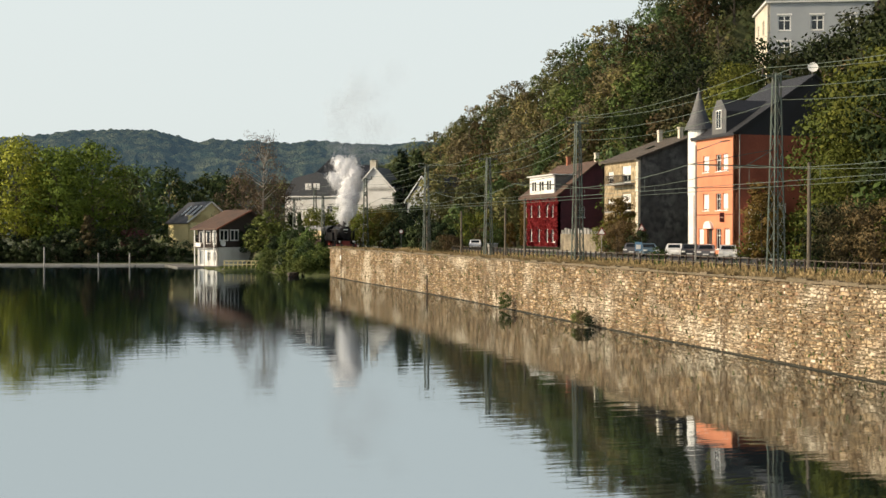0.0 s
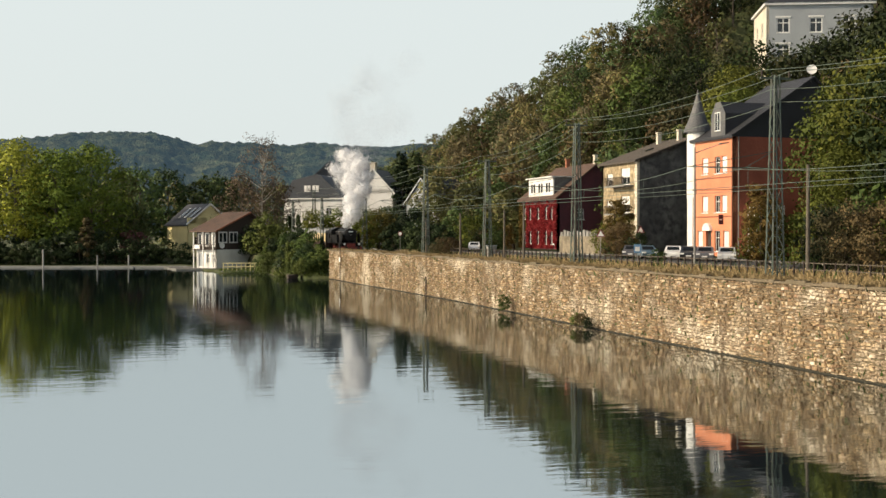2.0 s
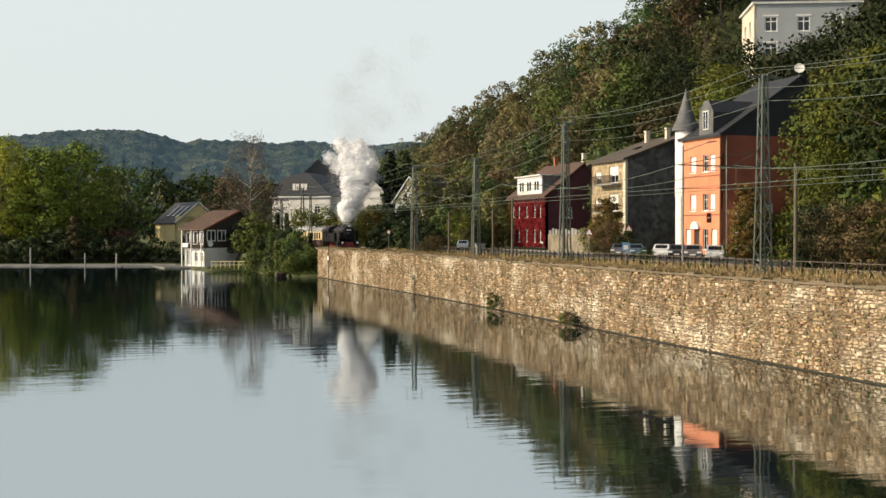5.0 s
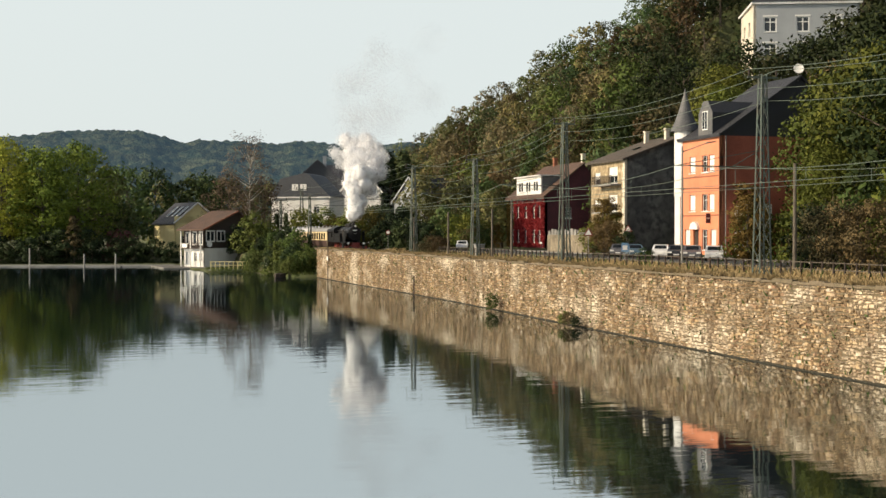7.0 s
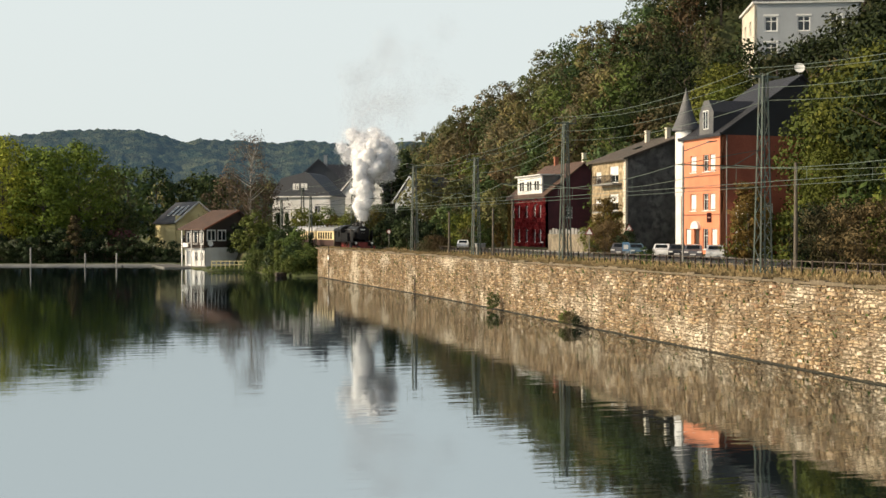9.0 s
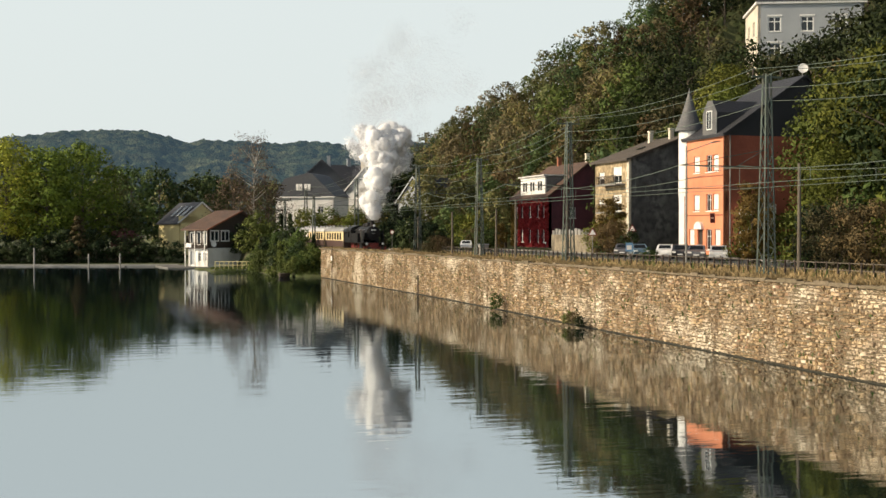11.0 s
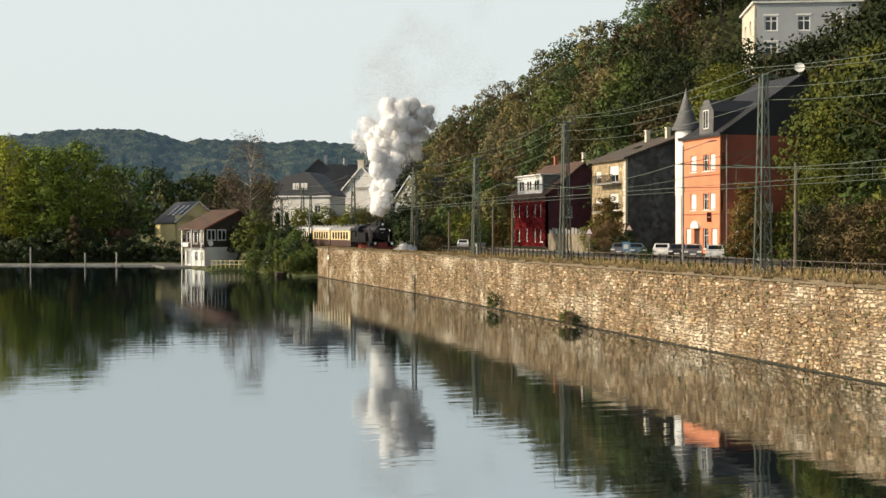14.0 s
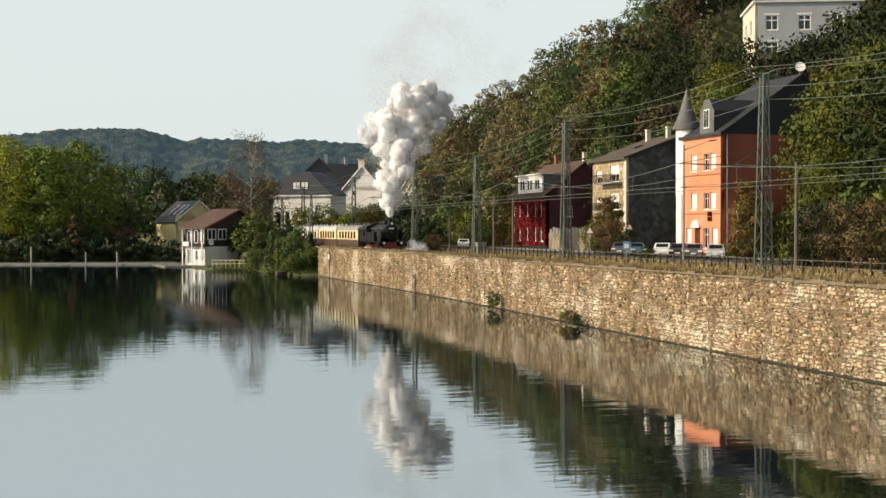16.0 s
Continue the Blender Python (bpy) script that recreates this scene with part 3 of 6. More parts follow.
while y < 560:
    step = 6.2 if y < 230 else 7.5 if y < 360 else 10.0
    x = 70.0
    while x < 165:
        px, py = x + rng.uniform(-2.2, 2.2), y + rng.uniform(-2.2, 2.2)
        foot = 74.0 if py < 260 else 74.0 + (py - 260) * 0.05
        ok = px > foot - 6 and not any(a < px < b and c < py < d for a, b, c, d in keep_out)
        if ok and 0.40 < px / py < 0.95 and px > 118 + 0.1 * (py - 90) and py < 240 and rng.uniform() < 0.4:
            ok = False
        k = hill_kinds[int(rng.choice(6, p=[0.27, 0.18, 0.23, 0.17, 0.05, 0.10]))]
        # deep green oaks towards the mansion; the hill's shade is put into their colour
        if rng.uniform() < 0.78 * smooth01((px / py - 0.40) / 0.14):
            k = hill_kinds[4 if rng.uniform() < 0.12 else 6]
        scale = rng.uniform(0.78, 1.12) * (1.0 if step < 10 else 1.15)
        away, bearing = math.hypot(px, py), math.degrees(math.atan2(px, py))
        if 30.0 < bearing < 34.7 and away < 208:
            # the shrubs below the mansion are kept low
            room = 0.157 * away + 6.3 - ground_z(px, py)
            scale = min(scale, room / 14.0)
            ok = ok and scale > 0.12
        if ok and px / py < 0.95:
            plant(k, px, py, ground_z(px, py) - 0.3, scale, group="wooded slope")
            count += 1
        x += step
    y += step
print("hill trees", count)


# trees and shrubs of the banks
plane = tree_kind("plane_tree", "tall plane tree, green crown turning gold, on the far bank", 11, 23.5, 4.0, 7.4, M_LEAFPLANE, lumps=80, per=95, size=0.30, limbs=14, trunk=0.4)
plane_b = tree_kind("plane_tree", "tall plane tree, green crown turning gold, on the far bank", 12, 22.0, 3.0, 6.6, M_LEAFPLANE, lumps=74, per=95, size=0.30, limbs=14, trunk=0.4)
dark_tree = tree_kind("lime_tree", "dark green broadleaf tree behind the bank", 13, 18.0, 1.5, 5.6, M_MIDWOOD, lumps=44, per=44, size=0.45, limbs=10, trunk=0.32)
larch = tree_kind("larch_tree", "small rust-coloured conifer on the far bank", 14, 9.5, 0.8, 2.9, M_LEAFRUST, lumps=34, per=40, size=0.26, form="cone", trunk=0.16)
spruce = tree_kind("spruce_tree", "dark narrow evergreen conifer tree", 15, 14.0, 0.6, 2.9, M_LEAFDARK, lumps=46, per=44, size=0.3, form="cone", trunk=0.2)
birch = tree_kind("birch_tree", "tall half-bare birch with pale trunk", 16, 22.5, 5.0, 4.6, M_LEAFTWIG, M_BIRCHBARK, lumps=60, per=46, size=0.16, form="tall", limbs=34, trunk=0.26)
bare = tree_kind("maple_tree", "brown thinning maple tree", 17, 16.5, 2.0, 5.2, M_LEAFTWIG, lumps=60, per=60, size=0.18, limbs=30, trunk=0.24)
bush = tree_kind("bush", "dense green leafy bush beside the water", 18, 3.2, 0.1, 1.8, M_LEAFGREEN, lumps=30, per=85, size=0.11, limbs=6, trunk=0.07, category="bush")
dark_bush = tree_kind("bush", "dark green evergreen bush on the bank", 19, 3.0, 0.1, 1.9, M_LEAFDARK, lumps=30, per=95, size=0.11, limbs=6, trunk=0.07, category="bush")
gold_bush = tree_kind("bush", "golden autumn bush beside the railway", 20, 3.4, 0.1, 1.8, M_LEAFGOLD, lumps=34, per=150, size=0.07, limbs=6, trunk=0.07, category="bush")
rust_bush = tree_kind("bush", "rust-brown autumn bush with thin twigs", 22, 3.2, 0.1, 1.9, M_LEAFRUST, lumps=34, per=150, size=0.065, limbs=16, trunk=0.06, category="bush")
red_bush = tree_kind("bush", "dull purple-red shrub on the far bank", 23, 3.0, 0.1, 1.8, M_LEAFPURPLE, lumps=22, per=34, size=0.16, limbs=6, trunk=0.06, category="bush")
deep_tree = tree_kind("maple_tree", "tall deep green maple tree above the road", 26, 15.0, 2.5, 5.4, M_LEAFDEEP, lumps=80, per=90, size=0.2, limbs=14, trunk=0.3)
street_tree = tree_kind("maple_tree", "large yellow-green maple tree beside the road", 24, 15.0, 2.5, 5.4, M_LEAFMAPLE, lumps=90, per=120, size=0.17, limbs=14, trunk=0.3)
gold_tree = tree_kind("maple_tree", "slender orange and green maple beside the road", 25, 8.4, 0.8, 2.1, M_LEAFGOLD, lumps=48, per=110, size=0.12, form="tall", limbs=12, trunk=0.14)


def on_ground(kind, places, group=""):
    for x, y, s in places:
        plant(kind, x, y, ground_z(x, y) - 0.1, s, group=group)


on_ground(plane, [(-23.0, 256, 0.95), (-13.2, 249.7, 1.0), (1.0, 253.5, 0.98)], "bank trees")
on_ground(plane_b, [(-5.6, 247.5, 1.02), (-32, 262, 1.0), (-42, 270, 1.0)], "bank trees")
on_ground(dark_tree, [(7.0, 268, 0.95), (11.5, 282.7, 1.0), (18.1, 288.4, 1.0), (26.0, 290, 0.98), (31.0, 296, 1.0), (36.3, 300, 0.95), (9.5, 262, 0.65), (-18, 280, 1.1), (-11, 286, 1.1), (-4, 276, 1.0), (3.0, 300, 0.95), (22, 312, 0.9), (34, 318, 0.9), (44, 310, 0.8), (-30, 300, 1.2), (12, 330, 1.0), (-12, 320, 1.2), (52, 330, 0.9), (60, 300, 0.8), (1.5, 264, 0.8), (-9, 262, 0.7)], "valley trees")
on_ground(larch, [(0.0, 239.0, 1.0)])
on_ground(red_bush, [(9.0, 243.0, 1.9), (6.2, 242.0, 0.9)])
on_ground(birch, [(32.8, 238, 1.0)])
on_ground(bare, [(29.6, 242, 0.95), (36.4, 243, 0.9)])
on_ground(bush, [(29.2, 206.0, 2.0), (31.8, 205, 1.2), (31.4, 178, 1.2), (31.9, 170.5, 0.95), (25.6, 189, 0.6), (30.6, 190, 1.1)], "bank bushes")
on_ground(dark_bush, [(30.2, 173.5, 0.9), (31.0, 183.0, 1.2), (14.5, 238, 1.4), (-8, 239, 1.4), (-17, 243, 1.5), (17.5, 236, 1.2), (-27, 246, 1.6), (12.5, 239, 1.1), (-2.5, 240, 1.1), (-12, 240.5, 1.2)], "bank bushes")
on_ground(spruce, [(33.9, 211, 0.5), (34.3, 204, 0.45), (66, 258, 1.45), (70.5, 262, 1.55), (33.2, 176.5, 0.28)])
olive_bush = tree_kind("bush", "tall olive-green bush turning gold beside the railway", 27, 3.6, 0.1, 1.8, M_LEAFMAPLE, lumps=34, per=70, size=0.10, limbs=8, trunk=0.07, category="bush")
on_ground(olive_bush, [(42.6, 192, 1.75), (39.8, 222, 1.9), (42.6, 226, 2.0), (45.0, 222, 1.8), (48.6, 214, 1.8)], "trackside bushes")
on_ground(gold_bush, [(45.6, 193.5, 1.85), (46.6, 221, 1.7)], "trackside bushes")
on_ground(rust_bush, [(43.9, 146, 0.75), (42.7, 149, 0.6), (44.6, 152, 0.7), (58.1, 175, 1.2), (50.4, 72.8, 1.35), (56.4, 123.4, 1.2), (52.8, 62.0, 1.5), (57, 77, 1.7)], "trackside bushes")
on_ground(dark_bush, [(46.1, 184.5, 1.3), (47.4, 178.9, 1.4), (51.3, 209, 2.2), (45.4, 160.7, 1.2), (45.6, 155.5, 1.1), (46.0, 169, 1.3), (49, 196, 1.8), (53, 200, 2.0), (50, 188, 1.8), (57.5, 121.0, 0.8), (60, 131.5, 1.0)], "trackside bushes")
on_ground(dark_tree, [(58, 214, 0.4), (63.5, 221.5, 0.8), (65, 206, 0.65), (61, 212, 0.55), (60, 196, 0.42), (54, 226, 0.4), (66, 192, 0.65), (64, 184, 0.5)], "valley trees")
on_ground(olive_bush, [(59.6, 181.0, 1.5), (60.0, 176.5, 1.1), (58.8, 186, 1.4), (60.6, 132.0, 1.3), (59.8, 135.0, 1.0)], "roadside bushes")
on_ground(gold_tree, [(60.4, 171.5, 0.5), (49.6, 82.6, 0.82), (51.3, 85.2, 0.74), (58.6, 128.5, 0.85)])
on_ground(street_tree, [(67.0, 95.0, 1.1), (65.5, 88.0, 1.15), (59.8, 86.5, 0.62), (86, 149, 1.0), (82, 141, 0.9)], "roadside trees")
on_ground(deep_tree, [(62, 79.0, 1.1), (71, 90, 1.3), (74, 97, 1.35), (62, 70, 1.2), (81, 108, 1.3)], "roadside trees")
on_ground(rust_bush, [(49.7, 68.0, 1.5)], "roadside bushes")
on_ground(olive_bush, [(53.2, 80.5, 1.3), (54.5, 70, 1.9), (50.6, 83.6, 1.2), (56.5, 73, 1.6)], "roadside bushes")
on_ground(dark_bush, [(51.6, 76.5, 1.3), (58, 84, 1.6), (56, 66, 1.8)], "roadside bushes")
on_ground(bush, [(55, 75.5, 1.8), (60, 78, 2.0), (60, 92, 1.4), (45.8, 92.5, 0.42), (57.5, 169, 1.0), (58.2, 176, 1.1), (59, 180, 1.0)], "trackside bushes")

# dark bushes added to stand in for the deep shade under the plane trees
on_ground(dark_bush, [(-34 + 4.1 * i + rng.uniform(-1, 1), 256 - 0.36 * (4.1 * i) + rng.uniform(-2, 2) - 4, rng.uniform(1.3, 2.0)) for i in range(12)], "bank bushes")
on_ground(bush, [(rng.uniform(25.5, 31.6), rng.uniform(170, 200), rng.uniform(0.35, 0.8)) for i in range(14)], "bank bushes")
on_ground(dark_bush, [(rng.uniform(26.5, 32.0), rng.uniform(172, 215), rng.uniform(0.4, 0.9)) for i in range(12)], "bank bushes")
on_ground(dark_bush, [(27.5, 214, 1.3), (30.5, 214, 1.4), (28.5, 219, 1.5), (31.5, 222, 1.5)], "bank bushes")

on_ground(bush, [(rng.uniform(28.0, 33.0), rng.uniform(167, 190), rng.uniform(0.4, 0.75)) for i in range(22)], "bank bushes")

# ---- houses ----
def window(parent, m, x, z, w, h, frame_mat, bars=1, cross=True, sill=True, depth=0.16, glass=None, t=0.07):
    """A window with a frame, panes and a sill, set back in a hole of a wall that lies in m's xz plane."""
    d0 = depth
    cuts = [x + t * 0.5 + (w - t) * i / (bars + 1) for i in range(bars + 2)]
    lows = [(t, h * 0.66 - t * 0.45), (h * 0.66 + t * 0.45, h - t)] if cross else [(t, h - t)]
    open_ = [(a - x + t * 0.5, lo, b - a - t, hi - lo) for a, b in zip(cuts, cuts[1:]) for lo, hi in lows]
    s = Shape(m @ Matrix.Translation((x, d0, z))).wall(w, h, 0.07, open_)
    win = part("window", s, frame_mat, parent)
    n = bars + 1
    for i in range(n):
        a, b = x + t * 0.5 + (w - t) * i / n, x + t * 0.5 + (w - t) * (i + 1) / n
        part("pane", Shape(m).box(a + 0.01, d0 + 0.02, z + t * 0.5, b - 0.01, d0 + 0.045, z + h - t * 0.5), glass or M_GLASS, win)
    if sill:
        part("sill", Shape(m).box(x - 0.08, -0.07, z - 0.09, x + w + 0.08, depth, z - 0.002), frame_mat, win)
    return win


def right_side(w):
    return Matrix.Translation((w, 0, 0)) @ pose(0, 0, 0, 0, 0, 90)


def back_side(w, d):
    return Matrix.Translation((w, d, 0)) @ pose(0, 0, 0, 0, 0, 180)


def left_side(d):
    return Matrix.Translation((0, d, 0)) @ pose(0, 0, 0, 0, 0, -90)


def roof_slabs(w, d, eave, ridge_z, over=0.35, t=0.22, ridge_at=None, along='x'):
    """Two roof planes with a ridge along the front, or across it."""
    s = Shape()
    if along == 'x':
        r = d / 2 if ridge_at is None else ridge_at
        for ya, yb in ((-over, r), (d + over, r)):
            k = (ridge_z - eave) / (r if ya < 0 else d - r)
            za = eave - over * k
            s.extrude([(ya, za), (yb, ridge_z), (yb, ridge_z + t), (ya, za + t)], 'x', -over, w + over)
    else:
        r = w / 2 if ridge_at is None else ridge_at
        for xa, xb in ((-over, r), (w + over, r)):
            k = (ridge_z - eave) / (r if xa < 0 else w - r)
            za = eave - over * k
            s.extrude([(xa, za), (xb, ridge_z), (xb, ridge_z + t), (xa, za + t)], 'y', -over, d + over)
    return s


def gable(d, eave, ridge_z, r=None, t=0.3):
    """The triangle of wall under a roof, in the xz plane."""
    r = d / 2 if r is None else r
    return Shape().extrude([(0.0, eave), (d, eave), (r, ridge_z)], 'y', 0.0, t)


def moved(shape, m):
    return Shape(m).put(shape.v, shape.f)


def tile_courses(w, d, eave, ridge_z, r, over=0.35, t=0.22, pitch=0.42):
    """Raised rows of tiles on the front plane of a roof whose ridge runs along the front."""
    s = Shape()
    run = math.hypot(r + over, (ridge_z - eave) * (r + over) / r)
    k = (ridge_z - eave) / r
    n = int(run / pitch)
    for i in range(n):
        f0, f1 = i / n, (i + 1) / n
        y0, y1 = -over + (r + over) * f0, -over + (r + over) * f1
        z0, z1 = eave + k * y0 + t, eave + k * y1 + t
        s.extrude([(y0, z0 + 0.006), (y1, z1 + 0.006), (y1, z1 + 0.02), (y0, z0 + 0.055)], 'x', -over, w + over)
    return s


def chimney(parent, x, y, z0, z1, w=0.5, material=M_BRICKLINE):
    part("chimney", Shape().box(x - w / 2, y - w / 2, z0, x + w / 2, y + w / 2, z1).box(x - w * 0.62, y - w * 0.62, z1, x + w * 0.62, y + w * 0.62, z1 + 0.14), material, parent)


FRONT = -90  # a house whose front looks over the lake


def orange_house():
    w, d, eave = 8.4, 16.0, 12.2
    ridge_z, r = 18.4, 9.2
    ob = thing("town_house", pose(63.0, 118.7, 3.9, 0, 0, FRONT), "three-storey orange rendered house with dark slate roof", "house")
    rows = [(0.5, 2.15), (4.55, 1.75), (8.6, 1.75)]
    holes, wins = [], []
    for k, (z, h) in enumerate(rows):
        for x, ww in ((0.9, 1.15), (2.75, 1.15), (4.6, 1.15), (6.4, 1.15)) if k == 0 else ((1.9, 1.25), (4.6, 1.15), (6.0, 1.15)):
            holes.append((x, z, ww, h))
    holes[1] = (2.75, 0.15, 1.15, 2.5)
    part("wall", Shape().wall(w, eave, 0.35, holes), M_ORANGE, ob)
    part("wall", Shape(right_side(w)).wall(d, eave, 0.35, []), M_SIDESHADE, ob, "red brick side wall with its shade painted into the colour")
    part("wall", Shape(left_side(d)).wall(d, eave, 0.35, []), M_ORANGE, ob)
    part("wall", Shape(back_side(w, d)).wall(w, eave, 0.35, []), M_ORANGE, ob)
    I = Matrix.Identity(4)
    for i, (x, z, ww, h) in enumerate(holes):
        if i == 1:
            door = part("door", Shape().box(x, 0.2, z, x + ww, 0.28, z + h), M_TIMBER, ob, "dark wooden front door")
            arc = [(x - 0.25, z + h)] + [(x + ww / 2 + (ww / 2 + 0.25) * math.cos(a), z + h + 0.05 + 0.75 * math.sin(a)) for a in [math.pi - math.pi * q / 10 for q in range(11)]] + [(x + ww + 0.25, z + h)]
            part("door_hood", Shape().extrude(arc, 'y', -0.35, -0.004), M_WHITE, ob, "white arched panel over the door")
        else:
            window(ob, I, x, z, ww, h, M_WHITE, 1, True)
            part("shutter", Shape().box(x + 0.06, 0.10, z + h * 0.08, x + ww * 0.94, 0.14, z + h * 0.95), M_WHITE, ob, "white lowered blind") if (i % 3) != 2 else None
    for x in (0.0, w - 0.14):
        part("corner_pipe", Shape().tube((x + 0.07, -0.09, 0.0), (x + 0.07, -0.09, eave), 0.07), M_BRICKLINE, ob)
    part("cornice", Shape().box(-0.3, -0.4, eave, w + 0.3, 0.0, eave + 0.22), M_ROOFDARK, ob)
    part("roof", roof_slabs(w, d, eave + 0.1, ridge_z, 0.35, 0.22, r), M_ROOFDARK, ob)
    part("roof_tiles", tile_courses(w, d, eave + 0.1, ridge_z, r), M_ROOFDARK, ob)
    for m in (right_side(w), left_side(d) @ Matrix.Identity(4)):
        rr = r if m == right_side(w) else d - r
        part("gable", moved(gable(d, eave, ridge_z, rr), m), M_ROOFDARK, ob, "dark slate-hung gable")
    part("name_board", Shape().box(6.3, -0.5, 3.3, 6.38, -0.004, 4.3), M_REDWALL, ob, "dark red hanging board with pale bars")
    part("name_bars", Shape().box(6.384, -0.45, 3.75, 6.392, -0.1, 3.85), M_WHITE, ob, "pale bar of writing")
    for zz in (4.05, 8.1):
        part("string_course", Shape().box(0.16, -0.05, zz, w - 0.16, -0.003, zz + 0.12), M_BRICKLINE, ob, "thin brick band between storeys")
    # dormer over the front
    dx0, dx1, dz0, dz1 = 4.1, 7.0, eave - 0.1, eave + 3.2
    outline = [(dx0, dz0), (dx1, dz0), (dx1, dz1 - 0.7), ((dx0 + dx1) / 2 + 0.5, dz1 + 0.55), ((dx0 + dx1) / 2 - 0.5, dz1 + 0.55), (dx0, dz1 - 0.7)]
    dorm = part("dormer", Shape().extrude(outline, 'y', -0.12, 6.2), M_ROOFDARK, ob, "slate-clad dormer with a shaped gable")
    part("dormer_front", Shape().extrude(outline, 'y', -0.17, -0.123), M_SLATE, dorm, "grey slate dormer front")
    dm = Matrix.Translation((0, -0.36, 0))
    wx = Shape(dm).box(5.0, 0.12, eave + 0.75, 6.1, 0.2, eave + 2.7)
    part("dormer_window", wx, M_WHITE, dorm, "white dormer window")
    part("pane", Shape(dm).box(5.1, 0.10, eave + 0.85, 5.5, 0.118, eave + 2.6), M_GLASS, dorm)
    part("pane", Shape(dm).box(5.6, 0.10, eave + 0.85, 6.0, 0.118, eave + 2.6), M_GLASS, dorm)
    part("downpipe", Shape(right_side(w)).tube((0.55, -0.08, 0.1), (0.55, -0.08, eave), 0.06), M_CONCRETE, ob, "grey downpipe")
    # corner tower at the far end
    tw = part("tower", Shape().turned([(1.15, 6.2), (1.15, 13.4)], 20, (-0.55, 0.75, 0)), M_WHITE, ob, "white round corner tower", smooth=False)
    part("tower_roof", Shape().turned([(1.55, 13.3), (1.5, 13.5), (1.05, 14.5), (0.7, 15.5), (0.38, 16.6), (0.1, 17.6), (0.03, 18.0)], 24, (-0.55, 0.75, 0)), M_SLATE, tw, "flared slate cone roof")
    part("tower_shaft", Shape().turned([(1.1, -0.2), (1.1, 6.25)], 20, (-0.55, 0.75, 0)), M_WHITE, tw)
    part("annex", Shape().box(w + 0.02, 1.6, 0, w + 1.5, 5.0, 5.2), M_WHITE, ob, "white rendered entrance annex")
    dish = thing("satellite_dish", pose(71.9, 110.1, 22.9, 0, 0, 0), "pale round satellite dish on the roof ridge", "satellite dish")
    ring = [(0.02, 0.0), (0.32, 0.04), (0.50, 0.10), (0.53, 0.13), (0.32, 0.07), (0.03, 0.03)]
    part("bowl", moved(Shape().turned(ring, 18), pose(0, 0, 0.25, 72, 0, -25)), M_WHITE, dish)
    part("post", Shape().tube((0, 0.1, -1.0), (0, 0.1, 0.25), 0.04), M_CONCRETE, dish)
    return ob


def stone_house():
    w, d, eave, ridge_z, r = 10.2, 15.0, 11.0, 14.0, 8.0
    ob = thing("stone_house", pose(63.0, 143.0, 3.9, 0, 0, FRONT), "three-storey sandstone house with slate-hung side", "house")
    holes = []
    for z in (1.2, 4.9, 8.3):
        holes += [(1.4, z, 1.8, 1.5), (5.6, z, 2.6, 2.0 if z > 2 else 1.5)]
    part("wall", Shape().wall(w, eave, 0.4, holes), M_SANDSTONE, ob)
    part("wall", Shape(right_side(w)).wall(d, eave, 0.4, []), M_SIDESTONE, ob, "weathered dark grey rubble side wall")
    part("wall", Shape(left_side(d)).wall(d, eave, 0.4, []), M_SANDSTONE, ob)
    part("wall", Shape(back_side(w, d)).wall(w, eave, 0.4, []), M_SANDSTONE, ob)
    for x, z, ww, h in holes:
        window(ob, Matrix.Identity(4), x, z, ww, h, M_WHITE, 1, False, True, 0.2)
        if z > 2:
            part("blind", Shape().box(x + 0.05, 0.12, z + h * 0.45, x + ww - 0.05, 0.16, z + h), M_WHITE, ob, "white roller blind half lowered")
    for z in (4.8, 8.2):
        b = part("balcony", Shape().box(3.4, -1.3, z - 0.2, 9.2, 0, z - 0.02), M_CONCRETE, ob)
        s = Shape().box(3.4, -1.3, z + 0.9, 9.2, -1.24, z + 0.98)
        for i in range(30):
            s.box(3.4 + i * 0.199, -1.29, z - 0.02, 3.44 + i * 0.199, -1.25, z + 0.9)
        part("balustrade", s, M_TIMBER, b, "dark balcony rail")
    for z in np.arange(0.6, eave, 0.62):
        for k in (0, 1):
            part("quoin", Shape().box(w - (0.75 if (int(z / 0.62) + k) % 2 else 0.5), -0.02, z + k * 0.31, w + 0.03, 0.3, z + k * 0.31 + 0.29), M_CREAM, ob)
    part("roof", roof_slabs(w, d, eave + 0.05, ridge_z, 0.5, 0.2, r), M_ROOFBROWN, ob)
    part("roof_tiles", tile_courses(w, d, eave + 0.05, ridge_z, r, 0.5, 0.2), M_ROOFBROWN, ob)
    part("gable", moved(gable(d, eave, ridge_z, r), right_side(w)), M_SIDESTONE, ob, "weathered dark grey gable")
    part("gable", moved(gable(d, eave, ridge_z, d - r), left_side(d)), M_SANDSTONE, ob)
    for x, y in ((2.6, 6.6), (7.4, 7.0)):
        chimney(ob, x, y, 12.8, 15.0, 0.5, M_CREAM)
    part("roof_light", moved(Shape().box(-0.4, -0.5, 0, 0.4, 0.5, 0.08), pose(6.4, 3.4, eave + 1.62, 20.5, 0, 0)), M_GLASS, ob, "roof window")
    return ob


